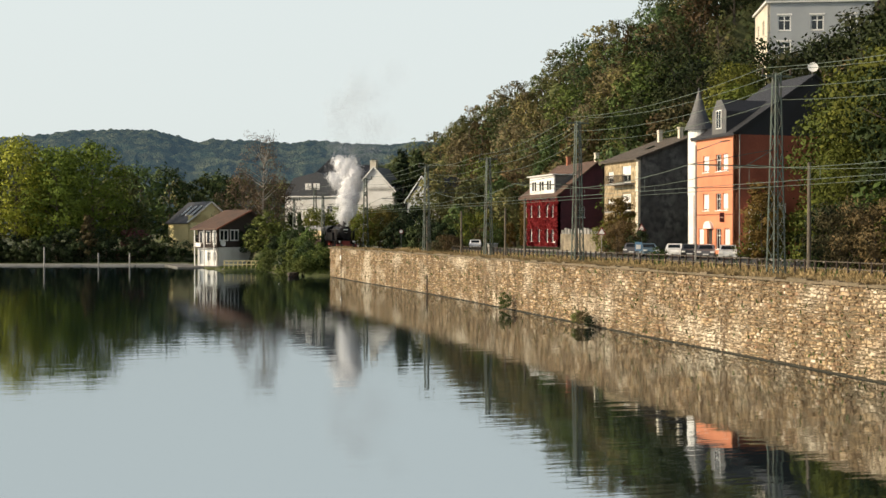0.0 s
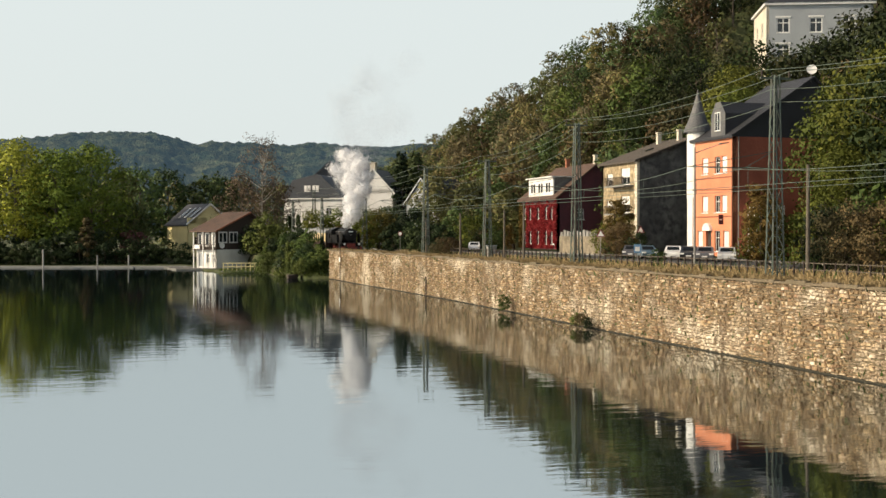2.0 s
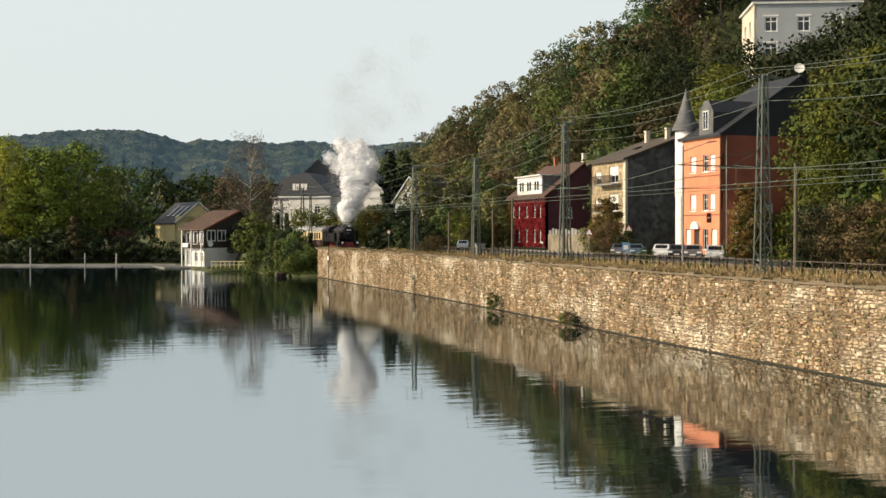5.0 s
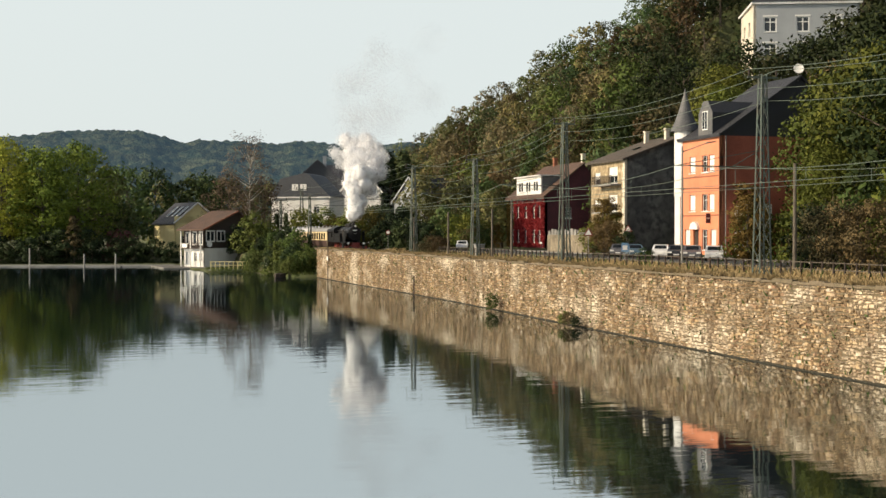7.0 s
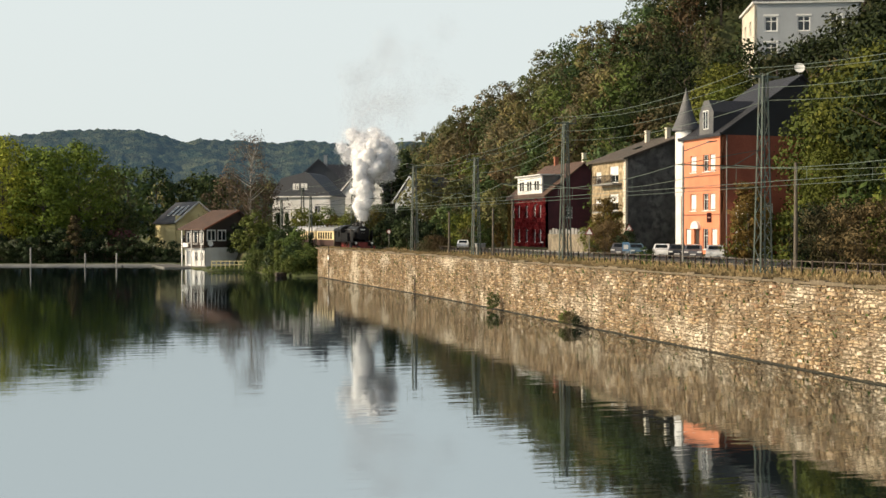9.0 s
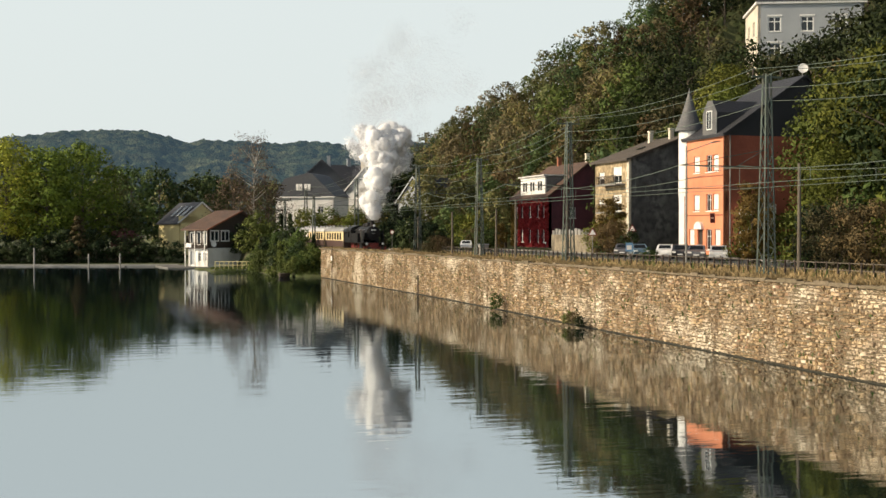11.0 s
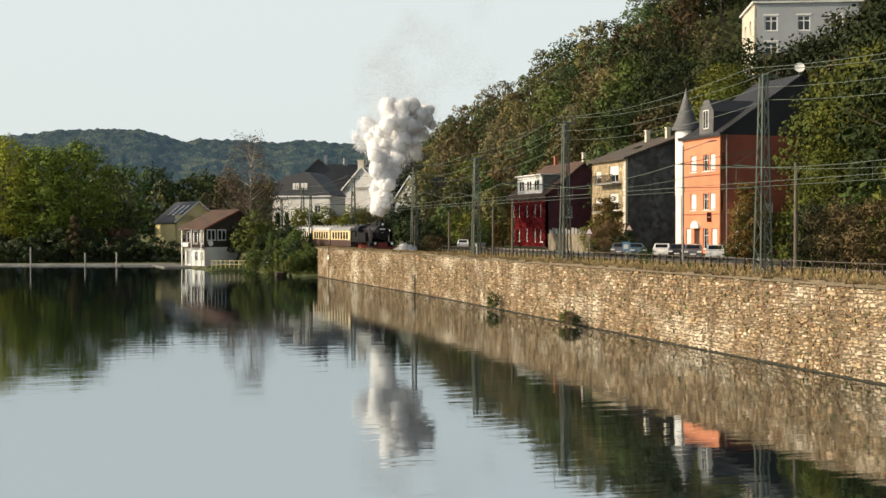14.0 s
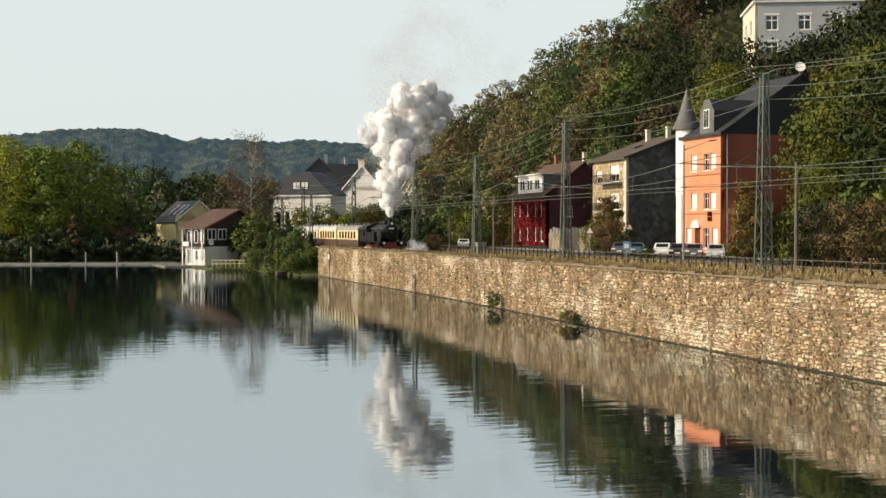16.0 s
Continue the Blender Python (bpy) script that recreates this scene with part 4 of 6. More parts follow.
def red_house():
    w, d, eave, ridge_z, r = 15.0, 11.0, 7.3, 12.0, 6.0
    ob = thing("ivy_house", pose(63.0, 173.4, 4.0, 0, 0, FRONT), "red house overgrown with ivy, white dormer windows", "house")
    holes = []
    for x in (1.6, 4.0, 7.2, 10.4, 12.6):
        holes += [(x, 0.7, 1.2, 1.9), (x, 4.3, 1.1, 1.7)]
    part("wall", Shape().wall(w, eave, 0.35, holes), M_REDWALL, ob)
    part("wall", Shape(right_side(w)).wall(d, eave, 0.35, [(3.0, 4.2, 1.0, 1.5)]), M_REDWALL, ob)
    part("wall", Shape(left_side(d)).wall(d, eave, 0.35, []), M_REDWALL, ob)
    part("wall", Shape(back_side(w, d)).wall(w, eave, 0.35, []), M_REDWALL, ob)
    for x, z, ww, h in holes:
        window(ob, Matrix.Identity(4), x, z, ww, h, M_WHITE, 1, True, True, 0.12, None, 0.12)
    window(ob, right_side(w), 3.0, 4.2, 1.0, 1.5, M_WHITE)
    part("roof", roof_slabs(w, d, eave, ridge_z, 0.4, 0.2, r), M_ROOFRED, ob)
    part("roof_tiles", tile_courses(w, d, eave, ridge_z, r, 0.4, 0.2), M_ROOFRED, ob)
    part("gable", moved(gable(d, eave, ridge_z, r), right_side(w)), M_REDWALL, ob)
    part("gable", moved(gable(d, eave, ridge_z, d - r), left_side(d)), M_REDWALL, ob)
    dorm = part("dormer", Shape().wall(9.8, 3.0, 0.2, [(0.8, 0.7, 2.2, 1.8), (3.8, 0.7, 2.2, 1.8), (6.8, 0.7, 2.2, 1.8)]), M_WHITE, ob, "wide white dormer with three windows")
    dorm.matrix_basis = Matrix.Translation((3.2, 0.15, eave - 0.1))
    for k in range(3):
        window(dorm, Matrix.Identity(4), 0.8 + 3 * k, 0.7, 2.2, 1.8, M_WHITE, 1, False, True, -0.03, None, 0.26)
    part("dormer_body", Shape().box(0.0, 0.2, 0.0, 9.8, 5.0, 2.9), M_SLATE, dorm, "slate dormer cheeks")
    part("dormer_roof", Shape().box(-0.3, -0.35, 3.0, 10.1, 5.2, 3.15), M_WHITE, dorm, "flat dormer roof with white edge")
    chimney(ob, 4.0, 6.0, 11.5, 13.2, 0.55)
    chimney(ob, 14.4, 6.0, 11.5, 13.2, 0.5, M_CREAM)
    r2 = np.random.default_rng(21)
    pts = [(r2.uniform(0, w), -0.12 + r2.uniform(-0.1, 0.05), r2.uniform(0.2, eave)) for _ in range(11000)]
    pts = [p for p in pts if not any(a - 0.1 < p[0] < a + c + 0.1 and b - 0.1 < p[2] < b + e + 0.05 for a, b, c, e in holes) and (p[2] < 6.6 + 0.8 * noise.noise((p[0], 0, 0)))]
    pts = [p for p in pts if noise.noise((p[0] * 0.9, 5.0, p[2] * 0.9)) > -0.28 - 0.04 * (w - p[0])]
    red = [p for p in pts if p[0] > 3.0 + noise.noise((p[2], 3, 0))]
    gold = [p for p in pts if p[0] <= 3.0 + noise.noise((p[2], 3, 0))]
    part("ivy", leaf_mesh("ivy", red, 0.2, M_LEAFRED, r2), M_LEAFRED, ob, "scarlet autumn ivy")
    part("ivy", leaf_mesh("ivy", gold, 0.22, M_LEAFGOLD, r2), M_LEAFGOLD, ob, "golden creeper")
    return ob


def mansion():
    w, d, eave = 16.5, 13.0, 20.0
    ob = thing("grey_mansion", pose(104.2, 172.2, 22.6, 0, 0, -22), "tall grey rendered mansion high on the wooded slope", "house")
    holes = [(1.6 + i * 5.1, z, 2.0, 2.4) for i in range(3) for z in (11.4, 15.6)]
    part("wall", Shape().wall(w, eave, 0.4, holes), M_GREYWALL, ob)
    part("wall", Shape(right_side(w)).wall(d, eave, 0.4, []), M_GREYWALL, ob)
    # sun on this side is put into its colour, cream against grey
    part("wall", Shape(left_side(d)).wall(d, eave, 0.4, [(3, 15.4, 1.6, 2.4), (8, 15.4, 1.6, 2.4)]), M_CREAM, ob, "cream side wall, sunlight painted into its lighter colour")
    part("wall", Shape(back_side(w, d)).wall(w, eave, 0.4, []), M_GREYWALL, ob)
    for x, z, ww, h in holes:
        window(ob, Matrix.Identity(4), x, z, ww, h, M_WHITE, 1, True, True, 0.1, None, 0.16)
        part("surround", Shape().box(x - 0.2, -0.05, z + h + 0.003, x + ww + 0.2, -0.003, z + h + 0.28), M_WHITE, ob, "white window hood")
    for z in (3, 8):
        window(ob, left_side(d), z, 15.4, 1.6, 2.4, M_WHITE)
    part("cornice", Shape().box(-0.4, -0.4, eave, w + 0.4, d + 0.4, eave + 0.35), M_WHITE, ob)
    part("roof", Shape().put([(-0.5, -0.5, eave + 0.36), (w + 0.5, -0.5, eave + 0.36), (w + 0.5, d + 0.5, eave + 0.36), (-0.5, d + 0.5, eave + 0.36), (5, d / 2, eave + 4.2), (w - 5, d / 2, eave + 4.2)],
                             [(0, 1, 5, 4), (1, 2, 5), (2, 3, 4, 5), (3, 0, 4), (3, 2, 1, 0)]), M_ROOFDARK, ob)
    return ob


def boat_house():
    w, d, r = 5.2, 12.0, 7.2
    ob = thing("boat_house", pose(18.5, 216.8, 0.25, 0, 0, -55), "boathouse with white base, dark timber upper floor, red roof", "house")
    part("base", Shape().wall(w, 3.2, 0.3, [(0.6, 0.3, 1.1, 2.3), (2.6, 0.9, 0.8, 1.5), (4.0, 0.9, 0.8, 1.5)], -1.9), M_WHITE, ob, "white rendered base")
    for m, l in ((right_side(w), d), (back_side(w, d), w), (left_side(d), d)):
        part("base", Shape(m).wall(l, 3.2, 0.3, [], -1.9), M_WHITE, ob)
    part("door", Shape().box(0.6, 0.15, 0.3, 1.7, 0.22, 2.6), M_GREYWALL, ob)
    for x in (2.6, 4.0):
        window(ob, Matrix.Identity(4), x, 0.9, 0.8, 1.5, M_WHITE)
    up = [(0.4, 3.9, 1.0, 2.1), (2.2, 3.7, 1.2, 2.4), (3.8, 3.7, 1.1, 2.4)]
    part("upper_wall", Shape().wall(w, 6.6, 0.25, up, 3.2), M_TIMBER, ob, "dark timber upper wall")
    ur = [(0.5, 4.3, 2.0, 2.0), (2.9, 4.3, 2.0, 2.0)]
    part("upper_wall", Shape(right_side(w)).wall(d, 6.6, 0.25, ur, 3.2), M_TIMBER, ob)
    part("upper_wall", Shape(left_side(d)).wall(d, 6.6, 0.25, [], 3.2), M_TIMBER, ob)
    part("upper_wall", Shape(back_side(w, d)).wall(w, 6.6, 0.25, [], 3.2), M_TIMBER, ob)
    for h in up:
        window(ob, Matrix.Identity(4), *h, M_WHITE, 0, False, False, 0.05, None, 0.2)
    for h in ur:
        window(ob, right_side(w), *h, M_WHITE, 1, False, False, -0.02, None, 0.22)
    part("roof", roof_slabs(w, d, 6.6, 9.6, 0.9, 0.2, r), M_ROOFRED, ob)
    part("roof_tiles", tile_courses(w, d, 6.6, 9.6, r, 0.9, 0.2), M_ROOFRED, ob)
    part("gable", moved(gable(d, 6.6, 9.6, r), right_side(w)), M_TIMBER, ob)
    part("gable", moved(gable(d, 6.6, 9.6, d - r), left_side(d)), M_TIMBER, ob)
    part("bargeboard", Shape(right_side(w)).beam((-0.9, -0.95, 6.35), (r, -0.95, 9.7), 0.05, 0.26), M_BRICKLINE, ob, "reddish bargeboard")
    b = part("balcony", Shape().box(-0.2, -0.7, 3.1, w, 0, 3.24), M_TIMBER, ob)
    s = Shape().box(-0.2, -0.7, 4.05, w, -0.62, 4.15)
    for i in range(19):
        s.box(-0.2 + i * 0.29, -0.69, 3.24, -0.12 + i * 0.29, -0.63, 4.05)
    part("balustrade", s, M_TIMBER, b, "dark balcony rail")
    part("banner", Shape().box(0.3, -0.76, 3.3, 1.7, -0.705, 4.0), M_WHITE, b, "white panel on the balcony rail")
    for x in (0.0, 2.5, w - 0.1):
        part("post", Shape().beam((x, -0.64, -1.8), (x, -0.64, 6.3), 0.14), M_WHITE, ob)
    dish = part("dish", moved(Shape().turned([(0.02, 0.0), (0.32, 0.04), (0.52, 0.12), (0.54, 0.15), (0.3, 0.08), (0.02, 0.05)], 16), right_side(w) @ pose(0.9, -0.35, 3.9, 80, 0, -10)), M_WHITE, ob, "white satellite dish on the wall")
    part("bracket", Shape(right_side(w)).tube((0.9, -0.3, 3.9), (0.9, 0.02, 3.7), 0.04), M_CONCRETE, dish)
    return ob


def plain_house(name, label, m, w, d, eave, ridge_z, wall_mat, roof_mat, along, holes, side=(), bars=1, ch=None, verge=M_WHITE):
    ob = thing(name, m, label, "house")
    I = Matrix.Identity(4)
    part("wall", Shape().wall(w, eave, 0.3, holes), wall_mat, ob)
    part("wall", Shape(right_side(w)).wall(d, eave, 0.3, list(side)), wall_mat, ob)
    part("wall", Shape(left_side(d)).wall(d, eave, 0.3, []), wall_mat, ob)
    part("wall", Shape(back_side(w, d)).wall(w, eave, 0.3, []), wall_mat, ob)
    for h in holes:
        window(ob, I, *h, M_WHITE, bars)
    for h in side:
        window(ob, right_side(w), *h, M_WHITE, bars)
    part("roof", roof_slabs(w, d, eave, ridge_z, 0.45, 0.2, None, along), roof_mat, ob)
    if along == 'x':
        for q in (right_side(w), left_side(d)):
            part("gable", moved(gable(d, eave, ridge_z), q), wall_mat, ob)
    else:
        for q in (I, back_side(w, d)):
            part("gable", moved(gable(w, eave, ridge_z), q), wall_mat, ob)
        for e in (-1, 1):
            a, b = (w / 2, ridge_z + 0.22), (w / 2 + e * (w / 2 + 0.5), eave - 0.25 + 0.22)
            part("bargeboard", Shape().beam((a[0], -0.47, a[1] - 0.1), (b[0], -0.47, b[1] - 0.1), 0.05, 0.3), verge, ob, "white bargeboard" if verge == M_WHITE else "grey bargeboard")
    if ch:
        chimney(ob, *ch)
    return ob


orange_house()
stone_house()
red_house()
mansion()
boat_house()
plain_house("yellow_house", "yellow gabled house with dark solar-panelled roof", pose(19.5, 249.0, 1.5, 0, 0, 18), 9.5, 11.0, 6.6, 10.6, M_YELLOW, M_ROOFDARK, 'y', [(4.1, 6.2, 1.1, 1.7), (1.5, 2.5, 1.2, 1.5), (6.5, 2.5, 1.2, 1.5)])
yh = bpy.data.objects["yellow_house"]
for py in (1.6, 4.2, 6.8):
    panel = part("solar_panel", moved(Shape().box(-1.5, -0.6, 0, 1.5, 0.6, 0.06), pose(2.3, py, 8.93, 0, -40.1, 0)), M_WHITE, yh, "pale framed roof window")
    part("pane", moved(Shape().box(-1.4, -0.5, 0.062, 1.4, 0.5, 0.075), pose(2.3, py, 8.93, 0, -40.1, 0)), M_GLASS, panel)
wh = thing("white_house", pose(39.4, 252.0, 2.8, 0, 0, -30), "white house with a broad dark slate upper storey", "house")
front = [(1.2, 5.0, 1.2, 1.6), (4.2, 5.0, 1.2, 1.6), (9.2, 7.2, 1.2, 1.5)]
part("wall", Shape().wall(12.6, 10.7, 0.3, front), M_WHITE, wh)
for m, l in ((right_side(12.6), 10.0), (back_side(12.6, 10.0), 12.6), (left_side(10.0), 10.0)):
    part("wall", Shape(m).wall(l, 10.7, 0.3, []), M_WHITE, wh)
for h in front:
    window(wh, Matrix.Identity(4), *h, M_WHITE)
part("slate_storey", Shape().extrude([(-0.3, 10.7), (12.9, 10.7), (8.2, 15.3), (7.2, 15.6), (2.0, 14.4)], 'y', -0.35, 10.3), M_SLATEBLUE, wh, "dark slate-hung upper storey")
part("eave_board", Shape().box(-0.35, -0.42, 10.45, 12.95, -0.355, 10.72), M_WHITE, wh, "white eave board")
for gx in (4.6, 6.4):
    gw_ = part("gable_window", Shape().box(gx, -0.45, 12.0, gx + 1.35, -0.355, 13.3), M_WHITE, wh, "white gable window")
    part("pane", Shape().box(gx + 0.6, -0.47, 12.12, gx + 0.72, -0.455, 13.18), M_GLASS, gw_)
bh = plain_house("slate_gable_house", "tall slate-hung gabled house beyond the railway", pose(46.6, 270.0, 3.2, 0, 0, -14), 11.8, 12.0, 13.4, 19.0, M_SLATEBLUE, M_ROOFDARK, 'y', [(8.6, 9.0, 1.3, 1.8)], verge=M_SLATEBLUE)
for gx in (4.5, 5.8):
    part("gable_window", Shape().box(gx, -0.06, 14.4, gx + 0.85, -0.003, 15.5), M_WHITE, bh, "small pale gable window")
chimney(bh, 7.2, 5.0, 17.0, 20.2, 0.8, M_GREYWALL)
plain_house("gabled_house", "tall white gabled house beyond the railway", pose(56.3, 262.0, 3.4, 0, 0, -30), 9.0, 11.0, 11.5, 16.8, M_WHITE, M_ROOFDARK, 'y', [(2.0, 10.5, 1.0, 2.0), (2.0, 6.0, 1.0, 2.0), (6.0, 6.0, 1.0, 2.0)], ch=(4.2, 0.8, 16.0, 18.2, 1.4, M_CREAM))
plain_house("slate_house", "grey house with steep slate roof under the slope", pose(62.0, 238.0, 3.6, 0, 0, -60), 9.0, 10.0, 8.5, 13.5, M_GREYWALL, M_ROOFDARK, 'y', [(2.0, 4.5, 1.2, 1.7), (5.5, 4.5, 1.2, 1.7)], verge=M_GREYWALL)
plain_house("dark_roofed_house", "house with broad dark slate roof beyond the railway", pose(57.5, 288.0, 3.2, 0, 0, 0), 10.0, 10.0, 15.0, 19.2, M_SLATEBLUE, M_ROOFDARK, 'x', [(2.0, 8.0, 1.2, 1.6), (6.0, 8.0, 1.2, 1.6)], ch=(6.3, 5.0, 18.0, 20.8, 0.9, M_GREYWALL))

# ---- railway ----
TRACKS = (36.5, 40.5)
bed = Shape().extrude([(33.95, 2.7), (42.9, 2.7), (42.3, 2.92), (41.9, 2.96), (35.2, 2.96), (34.4, 2.92)], 'y', -60, 330)
solid("track_bed", bed, M_BALLAST, "brown ballast bed of the double-track railway", "railway", kind="structure")
for cx in TRACKS:
    tr = thing("railway_track", pose(cx, 0, 2.97), "steel railway track on wooden sleepers in ballast", "railway track", "tracks")
    for e in (-0.75, 0.75):
        prof = [(e - 0.07, 0.07), (e + 0.07, 0.07), (e + 0.02, 0.09), (e + 0.035, 0.15), (e - 0.035, 0.15), (e - 0.02, 0.09)]
        part("rail", Shape().extrude(prof, 'y', -60, 330), M_RAIL, tr)
    sl = Shape()
    for i in range(560):
        sl.box(-1.3, -40 + i * 0.65, -0.02, 1.3, -40 + i * 0.65 + 0.24, 0.075)
    tagged(part("sleepers", sl, M_TIMBER, tr), kind="stuff")


def lattice_mast(x, y, h, arm=True, base=0.86, z=3.25, group="catenary masts"):
    ob = thing("catenary_mast", pose(x, y, z), "green-grey steel lattice mast carrying railway wires", "mast", group)
    top = base * 0.42
    legs = [(-1, -1), (1, -1), (1, 1), (-1, 1)]
    for a, b in legs:
        part("leg", Shape().beam((a * base / 2, b * base / 2, 0), (a * top / 2, b * top / 2, h), 0.095), M_STEELGREEN, ob)
    s = Shape()
    n = int(h / 1.0)
    for i in range(n):
        f0, f1 = i / n, (i + 1) / n
        w0, w1 = base + (top - base) * f0, base + (top - base) * f1
        for k in range(4):
            (a, b), (c, d) = legs[k], legs[(k + 1) % 4]
            if i % 2:
                a, b, c, d = c, d, a, b
            s.beam((a * w0 / 2, b * w0 / 2, h * f0), (c * w1 / 2, d * w1 / 2, h * f1), 0.04)
    tagged(part("bracing", s, M_STEELGREEN, ob), kind="stuff")
    part("footing", Shape().box(-base * 0.7, -base * 0.7, -0.6, base * 0.7, base * 0.7, 0.15), M_CONCRETE, ob)
    part("crossarm", Shape().box(-1.1, -0.06, h - 0.25, 1.1, 0.06, h - 0.13), M_STEELGREEN, ob)
    for e in (-1.0, 1.0):
        part("insulator", Shape().turned([(0.03, 0), (0.08, 0.08), (0.05, 0.14), (0.08, 0.22), (0.05, 0.28), (0.08, 0.36), (0.03, 0.44)], 8, (e, 0, h - 0.13)), M_TIMBER, ob)
    if arm:
        for reach in (2.1, 6.1):
            part("cantilever", Shape().beam((-0.2, 0, 7.2), (-reach, 0, 7.25), 0.07), M_STEELGREEN, ob)
            part("stay", Shape().beam((-0.2, 0, 8.3), (-reach, 0, 7.25), 0.04), M_STEELGREEN, ob)
            part("registration_arm", Shape().beam((-0.2, 0, 5.9), (-reach + 0.2, 0, 5.75), 0.04), M_STEELGREEN, ob)
    return ob


MAST_X = 42.6
MASTS = [(-2.0, 12.5), (34.0, 12.5), (69.3, 13.2), (102.4, 13.0), (128.0, 11.2), (153.5, 11.6), (190.0, 11.5), (235.0, 11.5), (290.0, 11.5)]
for my, mh in MASTS:
    lattice_mast(MAST_X, my, mh)
for my, mh in ((183.0, 8.6), (210.0, 8.6)):
    lattice_mast(34.4, my, mh, False, 0.5)


def wire(x0, z_at, name, label, sag, r=0.022, group="overhead wires", off=0.0):
    """A wire hung from mast to mast."""
    ob = thing(name, pose(0, 0, 0), label, "cable", group)
    for (ya, ha), (yb, hb) in zip(MASTS, MASTS[1:]):
        s = Shape()
        za, zb = z_at(ha), z_at(hb)
        n = 8
        pts = []
        for i in range(n + 1):
            f = i / n
            pts.append((x0, ya + (yb - ya) * f, za + (zb - za) * f - 4 * sag * f * (1 - f)))
        s.loft([[(p[0] + r * math.cos(a), p[1], p[2] + r * math.sin(a)) for a in (0.5, 2.6, 4.7)] for p in pts], False)
        part("span", s, M_WIRE, ob)
    return ob


for cx in TRACKS:
    wire(cx, lambda h: RAIL_Z + 5.9, "contact_wire", "greenish copper contact wire over a railway track", 0.0)
    wire(cx, lambda h: RAIL_Z + 7.4, "messenger_wire", "sagging messenger wire over a railway track", 0.9)
for e, dz in ((-1.0, 0.3), (1.0, 0.3), (-0.25, -0.9), (0.3, -1.7)):
    wire(MAST_X + e, lambda h, dz=dz: 3.25 + h + dz, "feeder_cable", "thin feeder cable strung between masts", 0.7)
hang = Shape()
for cx in TRACKS:
    for (ya, _), (yb, _) in zip(MASTS, MASTS[1:]):
        n = int((yb - ya) / 6)
        for i in range(1, n):
            f = i / n
            hang.beam((cx, ya + (yb - ya) * f, RAIL_Z + 5.9), (cx, ya + (yb - ya) * f, RAIL_Z + 7.4 - 3.6 * f * (1 - f)), 0.018)
solid("dropper_wires", hang, M_WIRE, "thin dropper wires between messenger and contact wire", "cable", kind="stuff")


def pole(x, y, h, lamp=0, material=M_WOODPOLE, r=0.15, label="weathered wooden pole beside the railway", name="utility_pole"):
    ob = thing(name, pose(x, y, ground_z(x, y) - 0.1), label, "pole", "poles")
    part("shaft", Shape().tube((0, 0, 0), (0, 0, h), r, r * 0.7, 10), material, ob)
    if lamp:
        part("arm", Shape().tube((0, 0, h - 0.5), (lamp, -0.4, h + 0.3), 0.04, 0.03, 7), material, ob)
        part("lamp_head", Shape().extrude([(lamp - 0.1, h + 0.22), (lamp + 0.75, h + 0.38), (lamp + 0.7, h + 0.46), (lamp - 0.1, h + 0.36)], 'y', -0.55, -0.25), M_CONCRETE, ob, "pale lamp head")
    return ob


pole(46.0, 70.8, 7.4)
pole(50.0, 94.0, 10.2, 2.2, M_CONCRETE, 0.10, "slim street lamp with a curved arm", "street_lamp")
pole(54.0, 62.5, 6.8, -2.0, M_CONCRETE, 0.09, "slim street lamp with a curved arm", "street_lamp")
pole(43.6, 119.0, 6.4)
pole(44.2, 106.5, 7.2)
pole(43.2, 124.0, 5.6, 0, M_WOODPOLE, 0.13, "weathered wooden post at the trackside")
pole(43.4, 131.5, 5.2, 0, M_WOODPOLE, 0.13, "weathered wooden post at the trackside")
pole(43.8, 142.0, 5.4)
pole(43.5, 156.5, 5.0, 0, M_WOODPOLE, 0.13, "weathered wooden post at the trackside")
cab = thing("relay_cabinet", pose(44.6, 132.5, 3.3), "grey trackside relay cabinet", "cabinet")
part("body", Shape().box(-0.5, -0.4, 0, 0.5, 0.4, 1.5), M_CONCRETE, cab)
part("lid", Shape().box(-0.56, -0.46, 1.5, 0.56, 0.46, 1.6), M_GREYWALL, cab)

# ---- road, kerb and fence ----
solid("road", Shape().box(46.6, -80, 3.3, 59.6, 330, 3.60), M_ASPHALT, "grey asphalt road along the railway", "road", kind="structure")
for x0 in (46.3, 59.6):
    solid("kerb", Shape().box(x0, -80, 3.3, x0 + 0.3, 330, 3.72), M_CONCRETE, "concrete kerb beside the road", "kerb", kind="structure")
solid("pavement", Shape().box(59.9, -80, 3.3, 63.0, 330, 3.70), M_CONCRETE, "concrete pavement before the houses", "pavement", kind="structure")
fence = thing("fence", pose(0, 0, 0), "dark post-and-rail fence between railway and road", "fence")
fy = [44 + 1.15 * i for i in range(90)]
post = Shape().box(-0.05, -0.05, 0, 0.05, 0.05, 1.08).mesh("post", M_TIMBER)
for y in fy:
    o = part("post", post, M_TIMBER, fence)
    o.location = (44.0, y, ground_z(44.0, y) - 0.05)
for z in (0.92, 0.5):
    part("rail", Shape().beam((44.0, 44, 3.48 + z), (44.0, 147, 3.48 + z), 0.05), M_WOODPOLE, fence)


